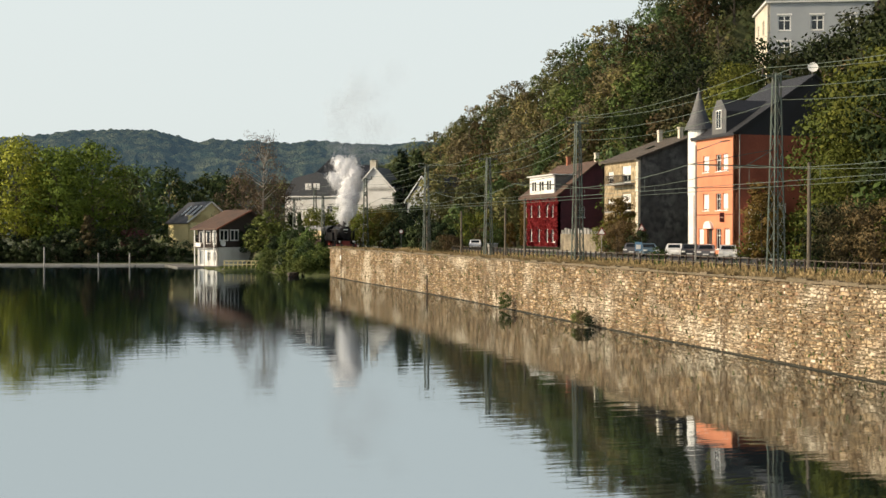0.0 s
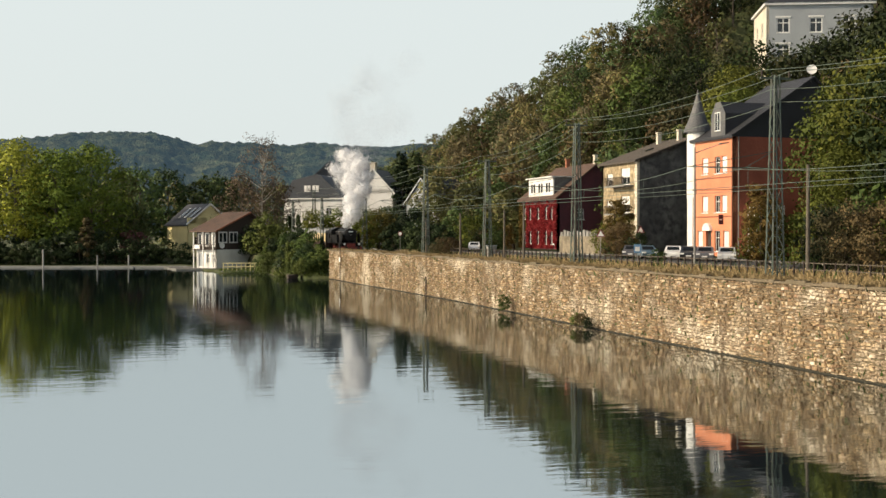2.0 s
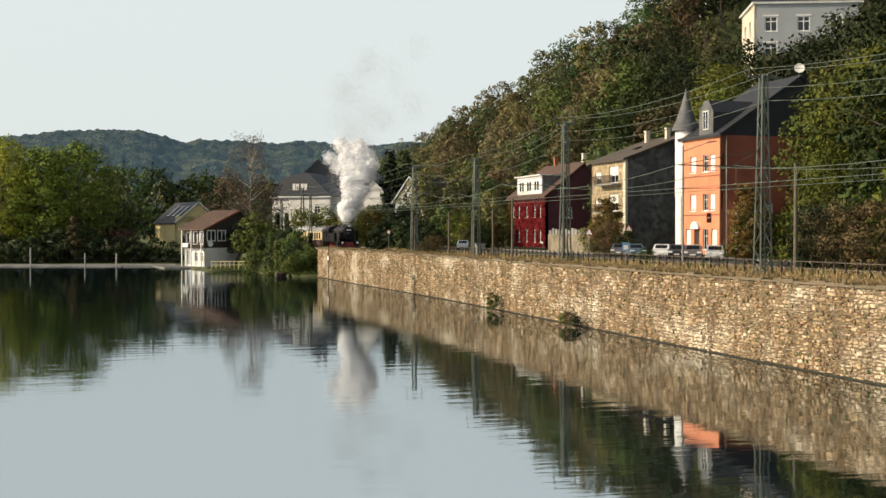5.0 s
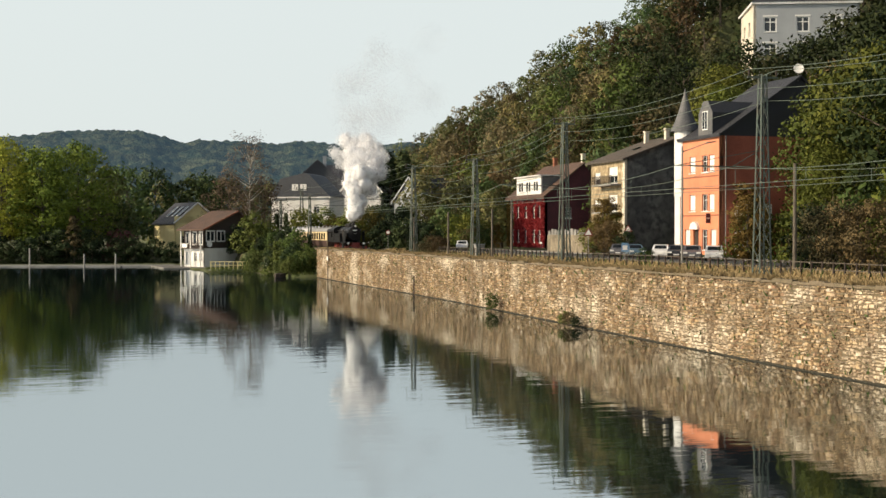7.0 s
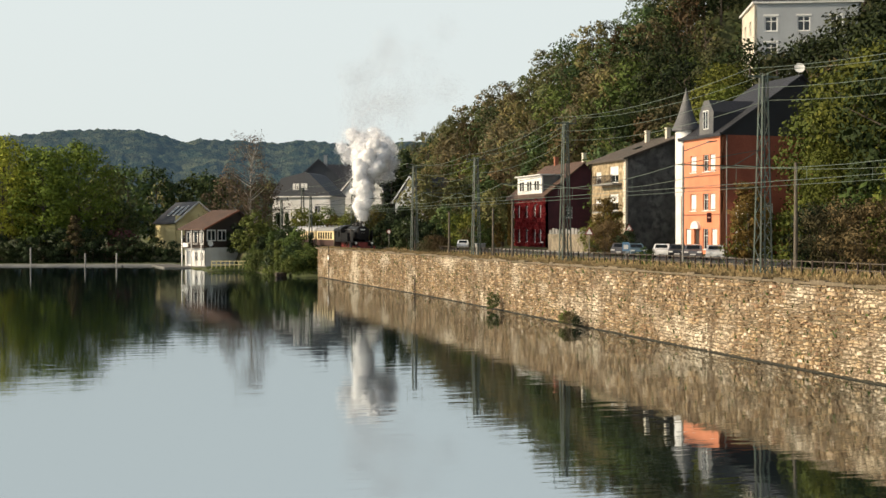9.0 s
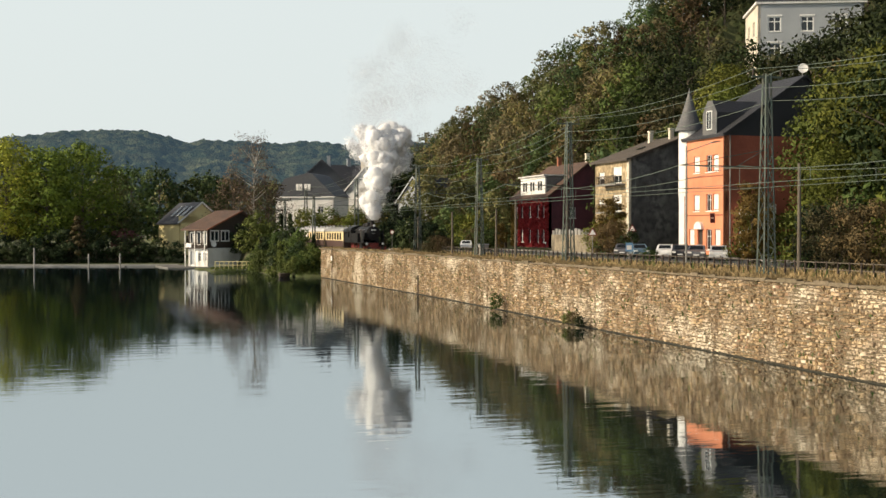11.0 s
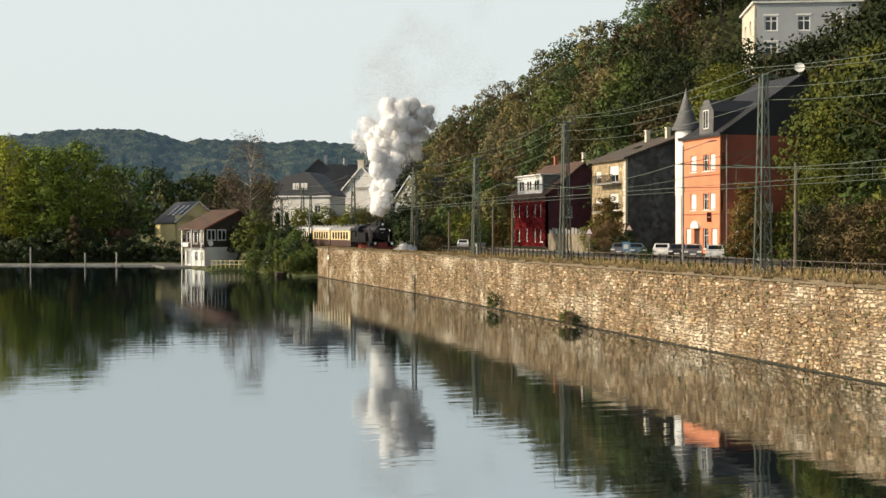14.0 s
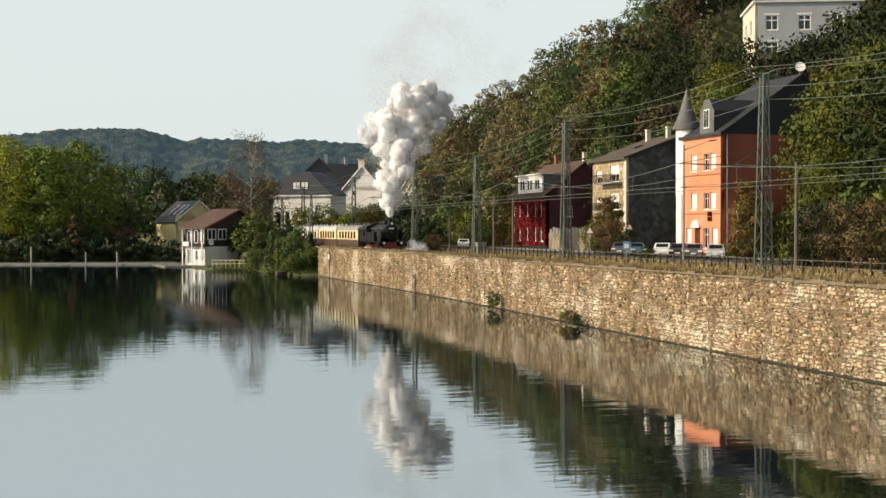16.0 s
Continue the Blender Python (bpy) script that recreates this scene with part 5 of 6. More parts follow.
# ---- parked cars and signs ----
def car(x, y, turn, paint, label, z=3.60):
    ob = thing("car", pose(x, y, z, 0, 0, turn), label, "car", "parked cars")
    hgt = 1.42
    prof = [(-2.1, 0.32), (-2.15, 0.6), (-2.05, 0.82), (-1.1, 0.95), (-0.45, hgt - 0.06), (0.2, hgt), (1.2, hgt - 0.03), (1.85, 1.0), (2.1, 0.9), (2.12, 0.45), (2.0, 0.3)]
    rings = []
    for s in (-0.84, -0.80, 0.80, 0.84):
        k = 0.9 if abs(s) > 0.82 else 1.0
        rings.append([(a * (0.985 if k < 1 else 1), s * (1 if b < 0.96 else 0.86), b if b < 0.9 else 0.9 + (b - 0.9) * (0.94 if k < 1 else 1)) for a, b in prof])
    part("body", Shape().loft(rings), paint, ob)
    for e in (-1, 1):
        part("side_window", Shape().extrude([(-0.85, 0.98), (-0.4, hgt - 0.14), (1.15, hgt - 0.12), (1.6, 1.02)], 'y', *sorted((e * 0.735, e * 0.80))), M_CARGLASS, ob)
    part("windscreen", Shape().put([(-1.06, -0.62, 1.0), (-1.06, 0.62, 1.0), (-0.52, 0.58, hgt - 0.1), (-0.52, -0.58, hgt - 0.1), (-1.0, -0.62, 0.96), (-1.0, 0.62, 0.96), (-0.46, 0.58, hgt - 0.14), (-0.46, -0.58, hgt - 0.14)],
                                   [(0, 1, 2, 3), (7, 6, 5, 4), (0, 4, 5, 1), (1, 5, 6, 2), (2, 6, 7, 3), (3, 7, 4, 0)]), M_CARGLASS, ob)
    for a in (-1.3, 1.3):
        for e in (-1, 1):
            w = part("wheel", Shape().tube((a, e * 0.66, 0.31), (a, e * 0.87, 0.31), 0.31, None, 16), M_RUBBER, ob)
            part("hub", Shape().tube((a, e * 0.86, 0.31), (a, e * 0.885, 0.31), 0.18, None, 12), M_CONCRETE, w)
    for e in (-0.62, 0.62):
        part("headlight", Shape().box(-2.17, e - 0.2, 0.62, -2.08, e + 0.2, 0.78), M_WHITE, ob)
        part("tail_light", Shape().box(2.05, e - 0.17, 0.7, 2.135, e + 0.17, 0.86), M_RED, ob)
    part("number_plate", Shape().box(-2.19, -0.26, 0.42, -2.14, 0.26, 0.53), M_WHITE, ob)
    return ob


M_RUBBER = surface("tyre_rubber", (0.012, 0.012, 0.012), (0.025, 0.025, 0.025), None, 0.8, 20.0, 1.0, 0.1)


def paint(name, c):
    m = surface(name, c, tuple(v * 1.12 for v in c), None, 0.3, 3.0, 0.5, 0.0)
    m.node_tree.nodes["Principled BSDF"].inputs["Coat Weight"].default_value = 0.6
    return m


M_CARGLASS = glass_mat("car_glass", (0.012, 0.014, 0.016))
M_CARGLASS.node_tree.nodes["Principled BSDF"].inputs["Specular IOR Level"].default_value = 0.12
P_BLUE, P_WHITE, P_BLACK, P_SILVER, P_DARK = paint("blue_car_paint", (0.09, 0.15, 0.20)), paint("white_car_paint", (0.78, 0.78, 0.77)), paint("black_car_paint", (0.02, 0.02, 0.022)), paint("silver_car_paint", (0.55, 0.56, 0.57)), paint("grey_car_paint", (0.10, 0.10, 0.11))
car(56.4, 116.6, 75, P_BLUE, "dark blue estate car parked beside the road")
car(57.4, 112.4, 60, P_WHITE, "white car parked beside the road")
car(57.4, 109.0, 60, P_BLACK, "black car parked beside the road")
car(57.4, 105.8, 60, P_DARK, "dark grey car parked beside the road")
car(57.4, 101.6, 60, P_SILVER, "silver-white car parked beside the road")
car(56.6, 120.6, 60, P_DARK, "dark grey car parked beside the road")
car(54.6, 170.0, 70, P_WHITE, "white car on the road")


def sign(x, y, h, kind, label):
    z = ground_z(x, y)
    ob = thing("road_sign", pose(x, y, z, 0, 0, -22), label, "sign", "road signs")
    part("post", Shape().tube((0, 0, -0.1), (0, 0, h), 0.035), M_CONCRETE, ob)
    if kind == "square":
        part("plate", Shape().box(-0.3, -0.05, h - 0.75, 0.3, -0.03, h), M_SIGNBLUE, ob, "blue square plate")
        part("symbol", Shape().box(-0.2, -0.06, h - 0.6, 0.2, -0.052, h - 0.22), M_WHITE, ob)
    elif kind == "triangle":
        part("plate", Shape().extrude([(-0.5, h - 0.85), (0.5, h - 0.85), (0, h)], 'y', -0.05, -0.03), M_RED, ob, "red-edged triangle")
        part("symbol", Shape().extrude([(-0.32, h - 0.76), (0.32, h - 0.76), (0, h - 0.2)], 'y', -0.06, -0.052), M_WHITE, ob)
    else:
        part("plate", Shape().extrude([(0.34 * math.cos(a * math.pi / 8), h - 0.34 + 0.34 * math.sin(a * math.pi / 8)) for a in range(16)], 'y', -0.05, -0.03), M_RED, ob, "round red plate")
        part("symbol", Shape().extrude([(0.24 * math.cos(a * math.pi / 8), h - 0.34 + 0.24 * math.sin(a * math.pi / 8)) for a in range(16)], 'y', -0.06, -0.052), M_WHITE, ob)


M_SIGNBLUE = surface("sign_blue", (0.10, 0.22, 0.38), (0.14, 0.27, 0.43), None, 0.5, 6.0, 1.0, 0.0)
sign(45.2, 95.2, 1.8, "square", "blue square road sign on a short post")
sign(50.5, 115.0, 3.2, "triangle", "red-edged triangular warning sign")
sign(59.5, 124.5, 3.6, "triangle", "red-edged triangular warning sign")
sign(61.0, 102.0, 3.0, "round", "round red-edged traffic sign")
sign(44.9, 176.0, 3.0, "round", "round traffic sign beside the track")
board = thing("notice_board", pose(57.2, 84.0, 3.6, 0, 0, -28), "dark notice board on two posts under the trees", "sign")
for e in (-0.6, 0.6):
    part("post", Shape().box(e - 0.05, 0, 0, e + 0.05, 0.1, 1.6), M_TIMBER, board)
part("panel", Shape().box(-0.9, -0.05, 1.2, 0.9, 0.0, 2.4), M_BLACK, board, "dark panel")

gw = thing("garden_wall", pose(60.6, 144.0, 3.7, 0, 0, 0), "old pale rubble retaining wall between the houses", "wall")
part("wall", Shape().box(0, -6.5, -0.1, 0.5, 7.6, 2.2), M_OLDWALL, gw)
for i in range(13):
    part("merlon", Shape().box(0.05, -6.4 + i * 1.08, 2.2, 0.4, -5.6 + i * 1.08, 2.75 + 0.12 * (i % 3)), M_CONCRETE, gw)
hedge_pts = np.stack([np.random.default_rng(31).uniform(57.5, 59.0, 2600), np.random.default_rng(32).uniform(178, 200, 2600), np.random.default_rng(33).uniform(3.6, 5.0, 2600)], 1)
tagged(new("hedge", leaf_mesh("hedge", hedge_pts, 0.16, M_LEAFGREEN, np.random.default_rng(34))), "clipped green hedge beside the road", "hedge")

# ---- things on the lake shore ----
quay = Shape()
quay.extrude([(-140.0, 268.0), (17.6, 224.3), (17.6, 227.6), (-140.0, 272.0)], 'z', -1.5, 0.3)
solid("quay", quay, M_CONCRETE, "low pale concrete quay edge of the far bank", "quay", kind="structure")
jetty = thing("jetty", pose(0, 0, 0), "low floating jetty along the quay", "jetty")
jp = [(-20.0, 231.5), (8.0, 223.8)]
part("deck", Shape().extrude([(jp[0][0], jp[0][1]), (jp[1][0], jp[1][1]), (jp[1][0] + 0.4, jp[1][1] + 1.5), (jp[0][0] + 0.4, jp[0][1] + 1.5)], 'z', -0.1, 0.2), M_CONCRETE, jetty)
for f in (0.12, 0.45, 0.78, 0.97):
    x, y = jp[0][0] + (jp[1][0] - jp[0][0]) * f, jp[0][1] + (jp[1][1] - jp[0][1]) * f - 1.0
    part("mooring_post", Shape().tube((x, y, -1.5), (x, y, 2.4 if f != 0.45 else 3.4), 0.14, None, 9), M_CONCRETE, jetty)
solid("slipway", Shape().extrude([(14.6, 210.5), (22.8, 208.6), (24.5, 214.0), (19.5, 228.0), (13.0, 230.0)], 'z', -1.6, 0.22), M_STONEGREY, "worn grey stone slipway before the boathouse", "quay", kind="structure")
rail_t = thing("terrace_railing", pose(20.6, 194.0, 0.0, 0, 0, -14), "pale yellow railing on a low terrace at the water", "railing")
part("terrace", Shape().box(-0.3, -0.2, -1.5, 6.4, 3.5, 0.35), M_CONCRETE, rail_t, "stone terrace edge")
for i in range(9):
    part("post", Shape().box(0.05 + i * 0.7, 0, 0.35, 0.17 + i * 0.7, 0.12, 1.55), M_YELLOW, rail_t)
for z in (1.5, 0.95):
    part("rail", Shape().box(-0.05, -0.02, z, 5.9, 0.14, z + 0.12), M_YELLOW, rail_t)
for x, y, s in ((27.6, 180.5, 1.0), (28.7, 180.0, 0.8)):
    ch = thing("garden_chair", pose(x, y, ground_z(x, y) - 0.02, 0, 0, 20), "white plastic garden chair on the bank", "chair", "garden chairs")
    part("seat", Shape().box(-0.3, -0.3, 0.4, 0.3, 0.3, 0.46), M_WHITE, ch)
    part("backrest", Shape().box(-0.3, 0.26, 0.46, 0.3, 0.32, 1.0), M_WHITE, ch)
    for a in (-0.26, 0.26):
        for b in (-0.26, 0.26):
            part("leg", Shape().box(a - 0.03, b - 0.03, 0, a + 0.03, b + 0.03, 0.4), M_WHITE, ch)
boat = thing("rowing_boat", pose(27.3, 167.6, 0.0, 0, 0, 65), "dark moored rowing boat at the bank", "boat")
hull = []
for f, w, k in ((-1.9, 0.05, 0.25), (-1.2, 0.5, 0.1), (0.0, 0.65, 0.0), (1.2, 0.6, 0.05), (1.8, 0.45, 0.1)):
    hull.append([(f, -w, 0.55), (f, -w * 0.7, k - 0.1), (f, w * 0.7, k - 0.1), (f, w, 0.55), (f, w - 0.04, 0.5), (f, -w + 0.04, 0.5)])
part("hull", Shape().loft(hull), M_TIMBER, boat)
part("thwart", Shape().box(-0.2, -0.6, 0.5, 0.1, 0.6, 0.56), M_WOODPOLE, boat)
gauge = thing("wall_marker", pose(wall_x(157.5) - 0.12, 157.5, 0.0), "white and black waterway marker on the quay wall", "marker")
part("post", Shape().box(-0.08, -0.06, -0.5, 0.0, 0.06, 4.4), M_TIMBER, gauge)
part("plate", Shape().box(-0.14, -0.35, 2.5, -0.085, 0.35, 3.1), M_WHITE, gauge, "white plate")
ladder = thing("wall_ladder", pose(wall_x(117.5) - 0.12, 117.5, 0.0), "dark rusty ladder post on the quay wall", "ladder")
for e in (-0.18, 0.18):
    part("stile", Shape().box(-0.06, e - 0.03, -0.6, 0.0, e + 0.03, 1.9), M_TIMBER, ladder)
for i in range(6):
    part("rung", Shape().box(-0.05, -0.15, 0.05 + i * 0.3, -0.02, 0.15, 0.09 + i * 0.3), M_TIMBER, ladder)
for x, y, s, k in ((31.95, 91.3, 0.34, bush), (31.45, 74.3, 0.3, rust_bush), (31.45, 75.2, 0.26, bush), (31.5, 73.4, 0.2, dark_bush)):
    plant(k, x - 0.15, y, 0.12, s)

# dry grass and weeds on the wall top and beside the track
r3 = np.random.default_rng(41)


def blades(name, label, x, y, z, h, material):
    n = len(x)
    a = r3.uniform(0, 6.28, n)
    w = 0.035 + 0.03 * r3.uniform(size=n)
    lean = r3.normal(scale=0.35, size=(n, 2)) * h[:, None]
    base = np.stack([x, y, z], 1)
    side = np.stack([np.cos(a) * w, np.sin(a) * w, 0 * a], 1)
    tip = base + np.stack([lean[:, 0], lean[:, 1], h], 1)
    v = np.stack([base - side, base + side, tip + side * 0.3, tip - side * 0.3], 1).reshape(-1, 3)
    me = bpy.data.meshes.new(name)
    me.from_pydata(v.tolist(), [], [(4 * i, 4 * i + 1, 4 * i + 2, 4 * i + 3) for i in range(n)])
    me.materials.append(material)
    tagged(new(name, me), label, "grass", kind="stuff")


n = 14000
yy = r3.uniform(36, 165, n)
patch = np.array([noise.noise((v * 0.35, 0, 2.0)) for v in yy])
hh = np.clip(0.16 + 0.35 * r3.uniform(size=n) * (0.7 + patch), 0.05, 0.8)
blades("dry_grass", "dry straw-coloured grass along the top of the quay wall", np.array([wall_x(v) for v in yy]) + 0.1 + r3.uniform(0, 1.3, n), yy, np.full(n, 3.95), hh * 0.6 + 0.06, M_DRY)
n = 16000
yy = 45 + 130 * r3.uniform(size=n) ** 1.5
xx = r3.uniform(41.6, 46.2, n)
blades("dry_grass", "tall dry grass between railway and road", xx, yy, np.array([ground_z(a, b) for a, b in zip(xx, yy)]) - 0.02, 0.12 + 0.38 * r3.uniform(size=n), M_DRY)
n = 900
yy = 45 + 120 * r3.uniform(size=n)
xx = r3.uniform(42.6, 46.0, n)
blades("weeds", "green weeds among the dry grass beside the track", xx, yy, np.array([ground_z(a, b) for a, b in zip(xx, yy)]) - 0.02, 0.2 + 0.6 * r3.uniform(size=n), M_LEAFGREEN)
n = 700
yy = r3.uniform(36, 165, n)
blades("wall_weeds", "small weeds rooted in the wall joints", np.array([wall_x(v) for v in yy]) - 0.05, yy, r3.uniform(0.2, 3.9, n), 0.08 + 0.22 * r3.uniform(size=n), M_LEAFGREEN)

n = 9000
xx, yy = r3.uniform(20.5, 32.6, n), r3.uniform(166, 200, n)
zz = np.array([ground_z(a, b) for a, b in zip(xx, yy)])
dry = zz > 0.1
blades("bank_grass", "rank green grass on the lake bank", xx[dry], yy[dry], zz[dry] - 0.02, 0.2 + 0.35 * r3.uniform(size=int(dry.sum())), M_LEAFGREEN)

# ---- the steam train ----
M_IRON = surface("dark_running_gear", (0.03, 0.026, 0.024), (0.06, 0.05, 0.045), (0.07, 0.045, 0.03), 0.55, 8.0, 1.0, 0.1, 0.3)
M_LAMP = surface("lamp_glass", (0.75, 0.75, 0.70), (0.82, 0.82, 0.78), None, 0.15, 3.0, 1.0, 0.0)
M_BRASS = surface("polished_rods", (0.35, 0.34, 0.32), (0.45, 0.44, 0.42), None, 0.35, 8.0, 1.0, 0.0, 0.8)
WHEELS = []


def spoked_wheel(parent, x, y, r, material, n=12, label=""):
    """A wheel in its own space, turning round the x axis; it is keyed with the others."""
    rim = []
    k = 28
    for rr, xx in ((r, -0.06), (r, 0.06), (r * 0.86, 0.06), (r * 0.86, -0.06)):
        rim.append([(xx, rr * math.cos(2 * math.pi * i / k), rr * math.sin(2 * math.pi * i / k)) for i in range(k)])
    s = Shape().loft(rim + [rim[0]], False)
    w = part("wheel", s, M_IRON, parent, label)
    sp = Shape().tube((-0.08, 0, 0), (0.08, 0, 0), r * 0.2, None, 12)
    for i in range(n):
        a = 2 * math.pi * i / n
        sp.beam((0, r * 0.15 * math.cos(a), r * 0.15 * math.sin(a)), (0, r * 0.88 * math.cos(a), r * 0.88 * math.sin(a)), 0.05, 0.06)
    part("spokes", sp, material, w)
    w.matrix_basis = Matrix.Translation((x, y, r))
    WHEELS.append((w, x, y, r))
    return w


def buffers(parent, y, out):
    for e in (-0.875, 0.875):
        part("buffer", Shape().tube((e, y, 1.05), (e, y + out * 0.55, 1.05), 0.09, None, 10).tube((e, y + out * 0.55, 1.05), (e, y + out * 0.62, 1.05), 0.23, None, 14), M_IRON, parent)


def locomotive():
    ob = thing("steam_locomotive", pose(TRACKS[0], 175.4, RAIL_Z), "black steam locomotive with red buffer beam, under steam", "locomotive")
    zc = 2.95
    part("boiler", Shape().tube((0, 0.75, zc), (0, 2.6, zc), 0.92, 0.92, 28).tube((0, 2.6, zc), (0, 7.4, zc + 0.05), 0.86, 0.9, 28), M_BLACK, ob, "black boiler and smokebox")
    door = part("smokebox_door", moved(Shape().turned([(0.78, 0), (0.74, 0.05), (0.45, 0.13), (0.05, 0.17)], 28), pose(0, 0.75, zc, 90, 0, 0)), M_BLACK, ob, "rounded black smokebox door")
    part("door_handle", Shape().beam((-0.2, 0.55, zc), (0.2, 0.55, zc), 0.04), M_BRASS, door)
    part("plate", Shape().box(-0.32, 0.585, zc + 0.35, 0.32, 0.615, zc + 0.5), M_LAMP, door, "pale plate with a bar of writing")
    part("chimney", Shape().turned([(0.34, 0.0), (0.27, 0.15), (0.25, 0.66), (0.31, 0.74), (0.31, 0.82), (0.22, 0.82)], 18, (0, 1.5, zc + 0.84)), M_BLACK, ob)
    part("steam_dome", Shape().turned([(0.4, 0), (0.4, 0.35), (0.34, 0.52), (0.15, 0.62), (0.02, 0.64)], 18, (0, 3.6, zc + 0.8)), M_BLACK, ob)
    part("sand_dome", Shape().turned([(0.36, 0), (0.36, 0.3), (0.28, 0.46), (0.02, 0.54)], 18, (0, 5.3, zc + 0.8)), M_BLACK, ob)
    part("feed_pump", Shape().tube((-1.0, 3.2, zc - 0.5), (-1.0, 3.2, zc + 0.5), 0.2, None, 12), M_IRON, ob)
    part("running_board", Shape().box(-1.45, 0.9, 1.72, 1.45, 11.6, 1.8).box(-1.45, 0.2, 1.72, 1.45, 0.9, 1.78), M_BLACK, ob)
    part("frame", Shape().box(-0.55, 0.25, 0.75, 0.55, 11.6, 1.72), M_RED, ob, "red frame plates")
    part("buffer_beam", Shape().box(-1.5, 0.0, 0.82, 1.5, 0.22, 1.24), M_RED, ob, "red buffer beam")
    buffers(ob, 0.0, -1)
    part("coupling_hook", Shape().beam((0, 0, 1.05), (0, -0.35, 0.98), 0.08), M_IRON, ob)
    for e in (-1.18, 1.18):
        part("smoke_deflector", Shape().extrude([(0.65, 1.85), (2.3, 1.85), (2.3, 3.1), (0.95, 3.35), (0.65, 3.2)], 'x', e * 1.12 - 0.015, e * 1.12 + 0.015), M_BLACK, ob, "black smoke deflector plate")
        part("headlamp", moved(Shape().turned([(0.14, 0), (0.16, 0.14), (0.02, 0.15)], 16), pose(e * 0.9, 0.1, 1.62, 90, 0, 0)), M_LAMP, ob, "round white headlamp")
        part("cylinder", Shape().tube((e * 0.98, 1.2, 0.95), (e * 0.98, 2.5, 0.95), 0.36, None, 18).box(e * 0.98 - 0.3, 1.25, 1.2, e * 0.98 + 0.3, 2.45, 1.7), M_BLACK, ob)
        part("handrail", Shape().tube((e * 0.84, 1.0, zc + 0.45), (e * 0.84, 7.2, zc + 0.45), 0.025, None, 6), M_BRASS, ob)
        part("footstep", Shape().box(e * 1.2 - 0.15, 0.5, 0.35, e * 1.2 + 0.15, 0.8, 0.42).box(e * 1.2 - 0.02, 0.62, 0.4, e * 1.2 + 0.02, 0.68, 1.72), M_IRON, ob)
    part("headlamp", moved(Shape().turned([(0.14, 0), (0.16, 0.14), (0.02, 0.15)], 16), pose(0, 0.55, zc + 1.02, 90, 0, 0)), M_LAMP, ob, "round white headlamp")
    for y in (1.9, 10.2):
        for e in (-0.75, 0.75):
            spoked_wheel(ob, e, y, 0.5, M_RED, 9)
    drv = []
    for y in (4.2, 6.0, 7.8):
        for e in (-0.75, 0.75):
            drv.append(spoked_wheel(ob, e, y, 0.875, M_RED, 14, "large red spoked driving wheel"))
    for e in (-1, 1):
        part("side_tank", Shape().box(min(e * 0.95, e * 1.47), 3.6, 1.8, max(e * 0.95, e * 1.47), 7.38, 2.95), M_BLACK, ob, "black side water tank")
    cab_ = part("cab", Shape().wall(2.2, 3.4, 0.08, [(0.5, 2.4, 0.7, 0.7)], 1.8), M_BLACK, ob, "black driver's cab")
    cab_.matrix_basis = Matrix.Translation((-1.5, 9.6, 0)) @ pose(0, 0, 0, 0, 0, -90)
    part("cab_side", Shape().box(1.42, 7.4, 1.8, 1.5, 9.6, 3.4), M_BLACK, ob)
    part("cab_front", Shape().box(-1.42, 7.4, 1.8, 1.42, 7.48, 3.75), M_BLACK, ob)
    part("cab_back", Shape().box(-1.42, 9.52, 1.8, 1.42, 9.6, 3.75), M_BLACK, ob)
    arc = [(1.6 * math.cos(a), 3.3 + 0.72 * math.sin(a)) for a in [math.pi * i / 12 for i in range(13)]]
    part("cab_roof", Shape().extrude(arc + [(-1.55, 3.22), (1.55, 3.22)], 'y', 7.2, 9.9), M_BLACK, ob, "black curved cab roof")
    for e in (-0.75, 0.75):
        part("cab_window", moved(Shape().turned([(0.2, 0), (0.2, 0.03), (0.02, 0.035)], 14), pose(e * 1.4, 7.39, 3.3, 90, 0, 0)), M_GLASS, ob)
    part("bunker", Shape().box(-1.45, 9.605, 1.8, 1.45, 11.5, 3.0), M_BLACK, ob, "black coal bunker")
    for e in (-0.95, 0.95):
        rod = part("coupling_rod", Shape().box(e - 0.03, 4.1, 0.82, e + 0.03, 7.9, 0.94), M_BRASS, ob, "bright steel coupling rod")
        part("piston_rod", Shape().tube((e, 2.5, 0.95), (e, 4.4, 0.95), 0.05), M_BRASS, ob)
    return ob


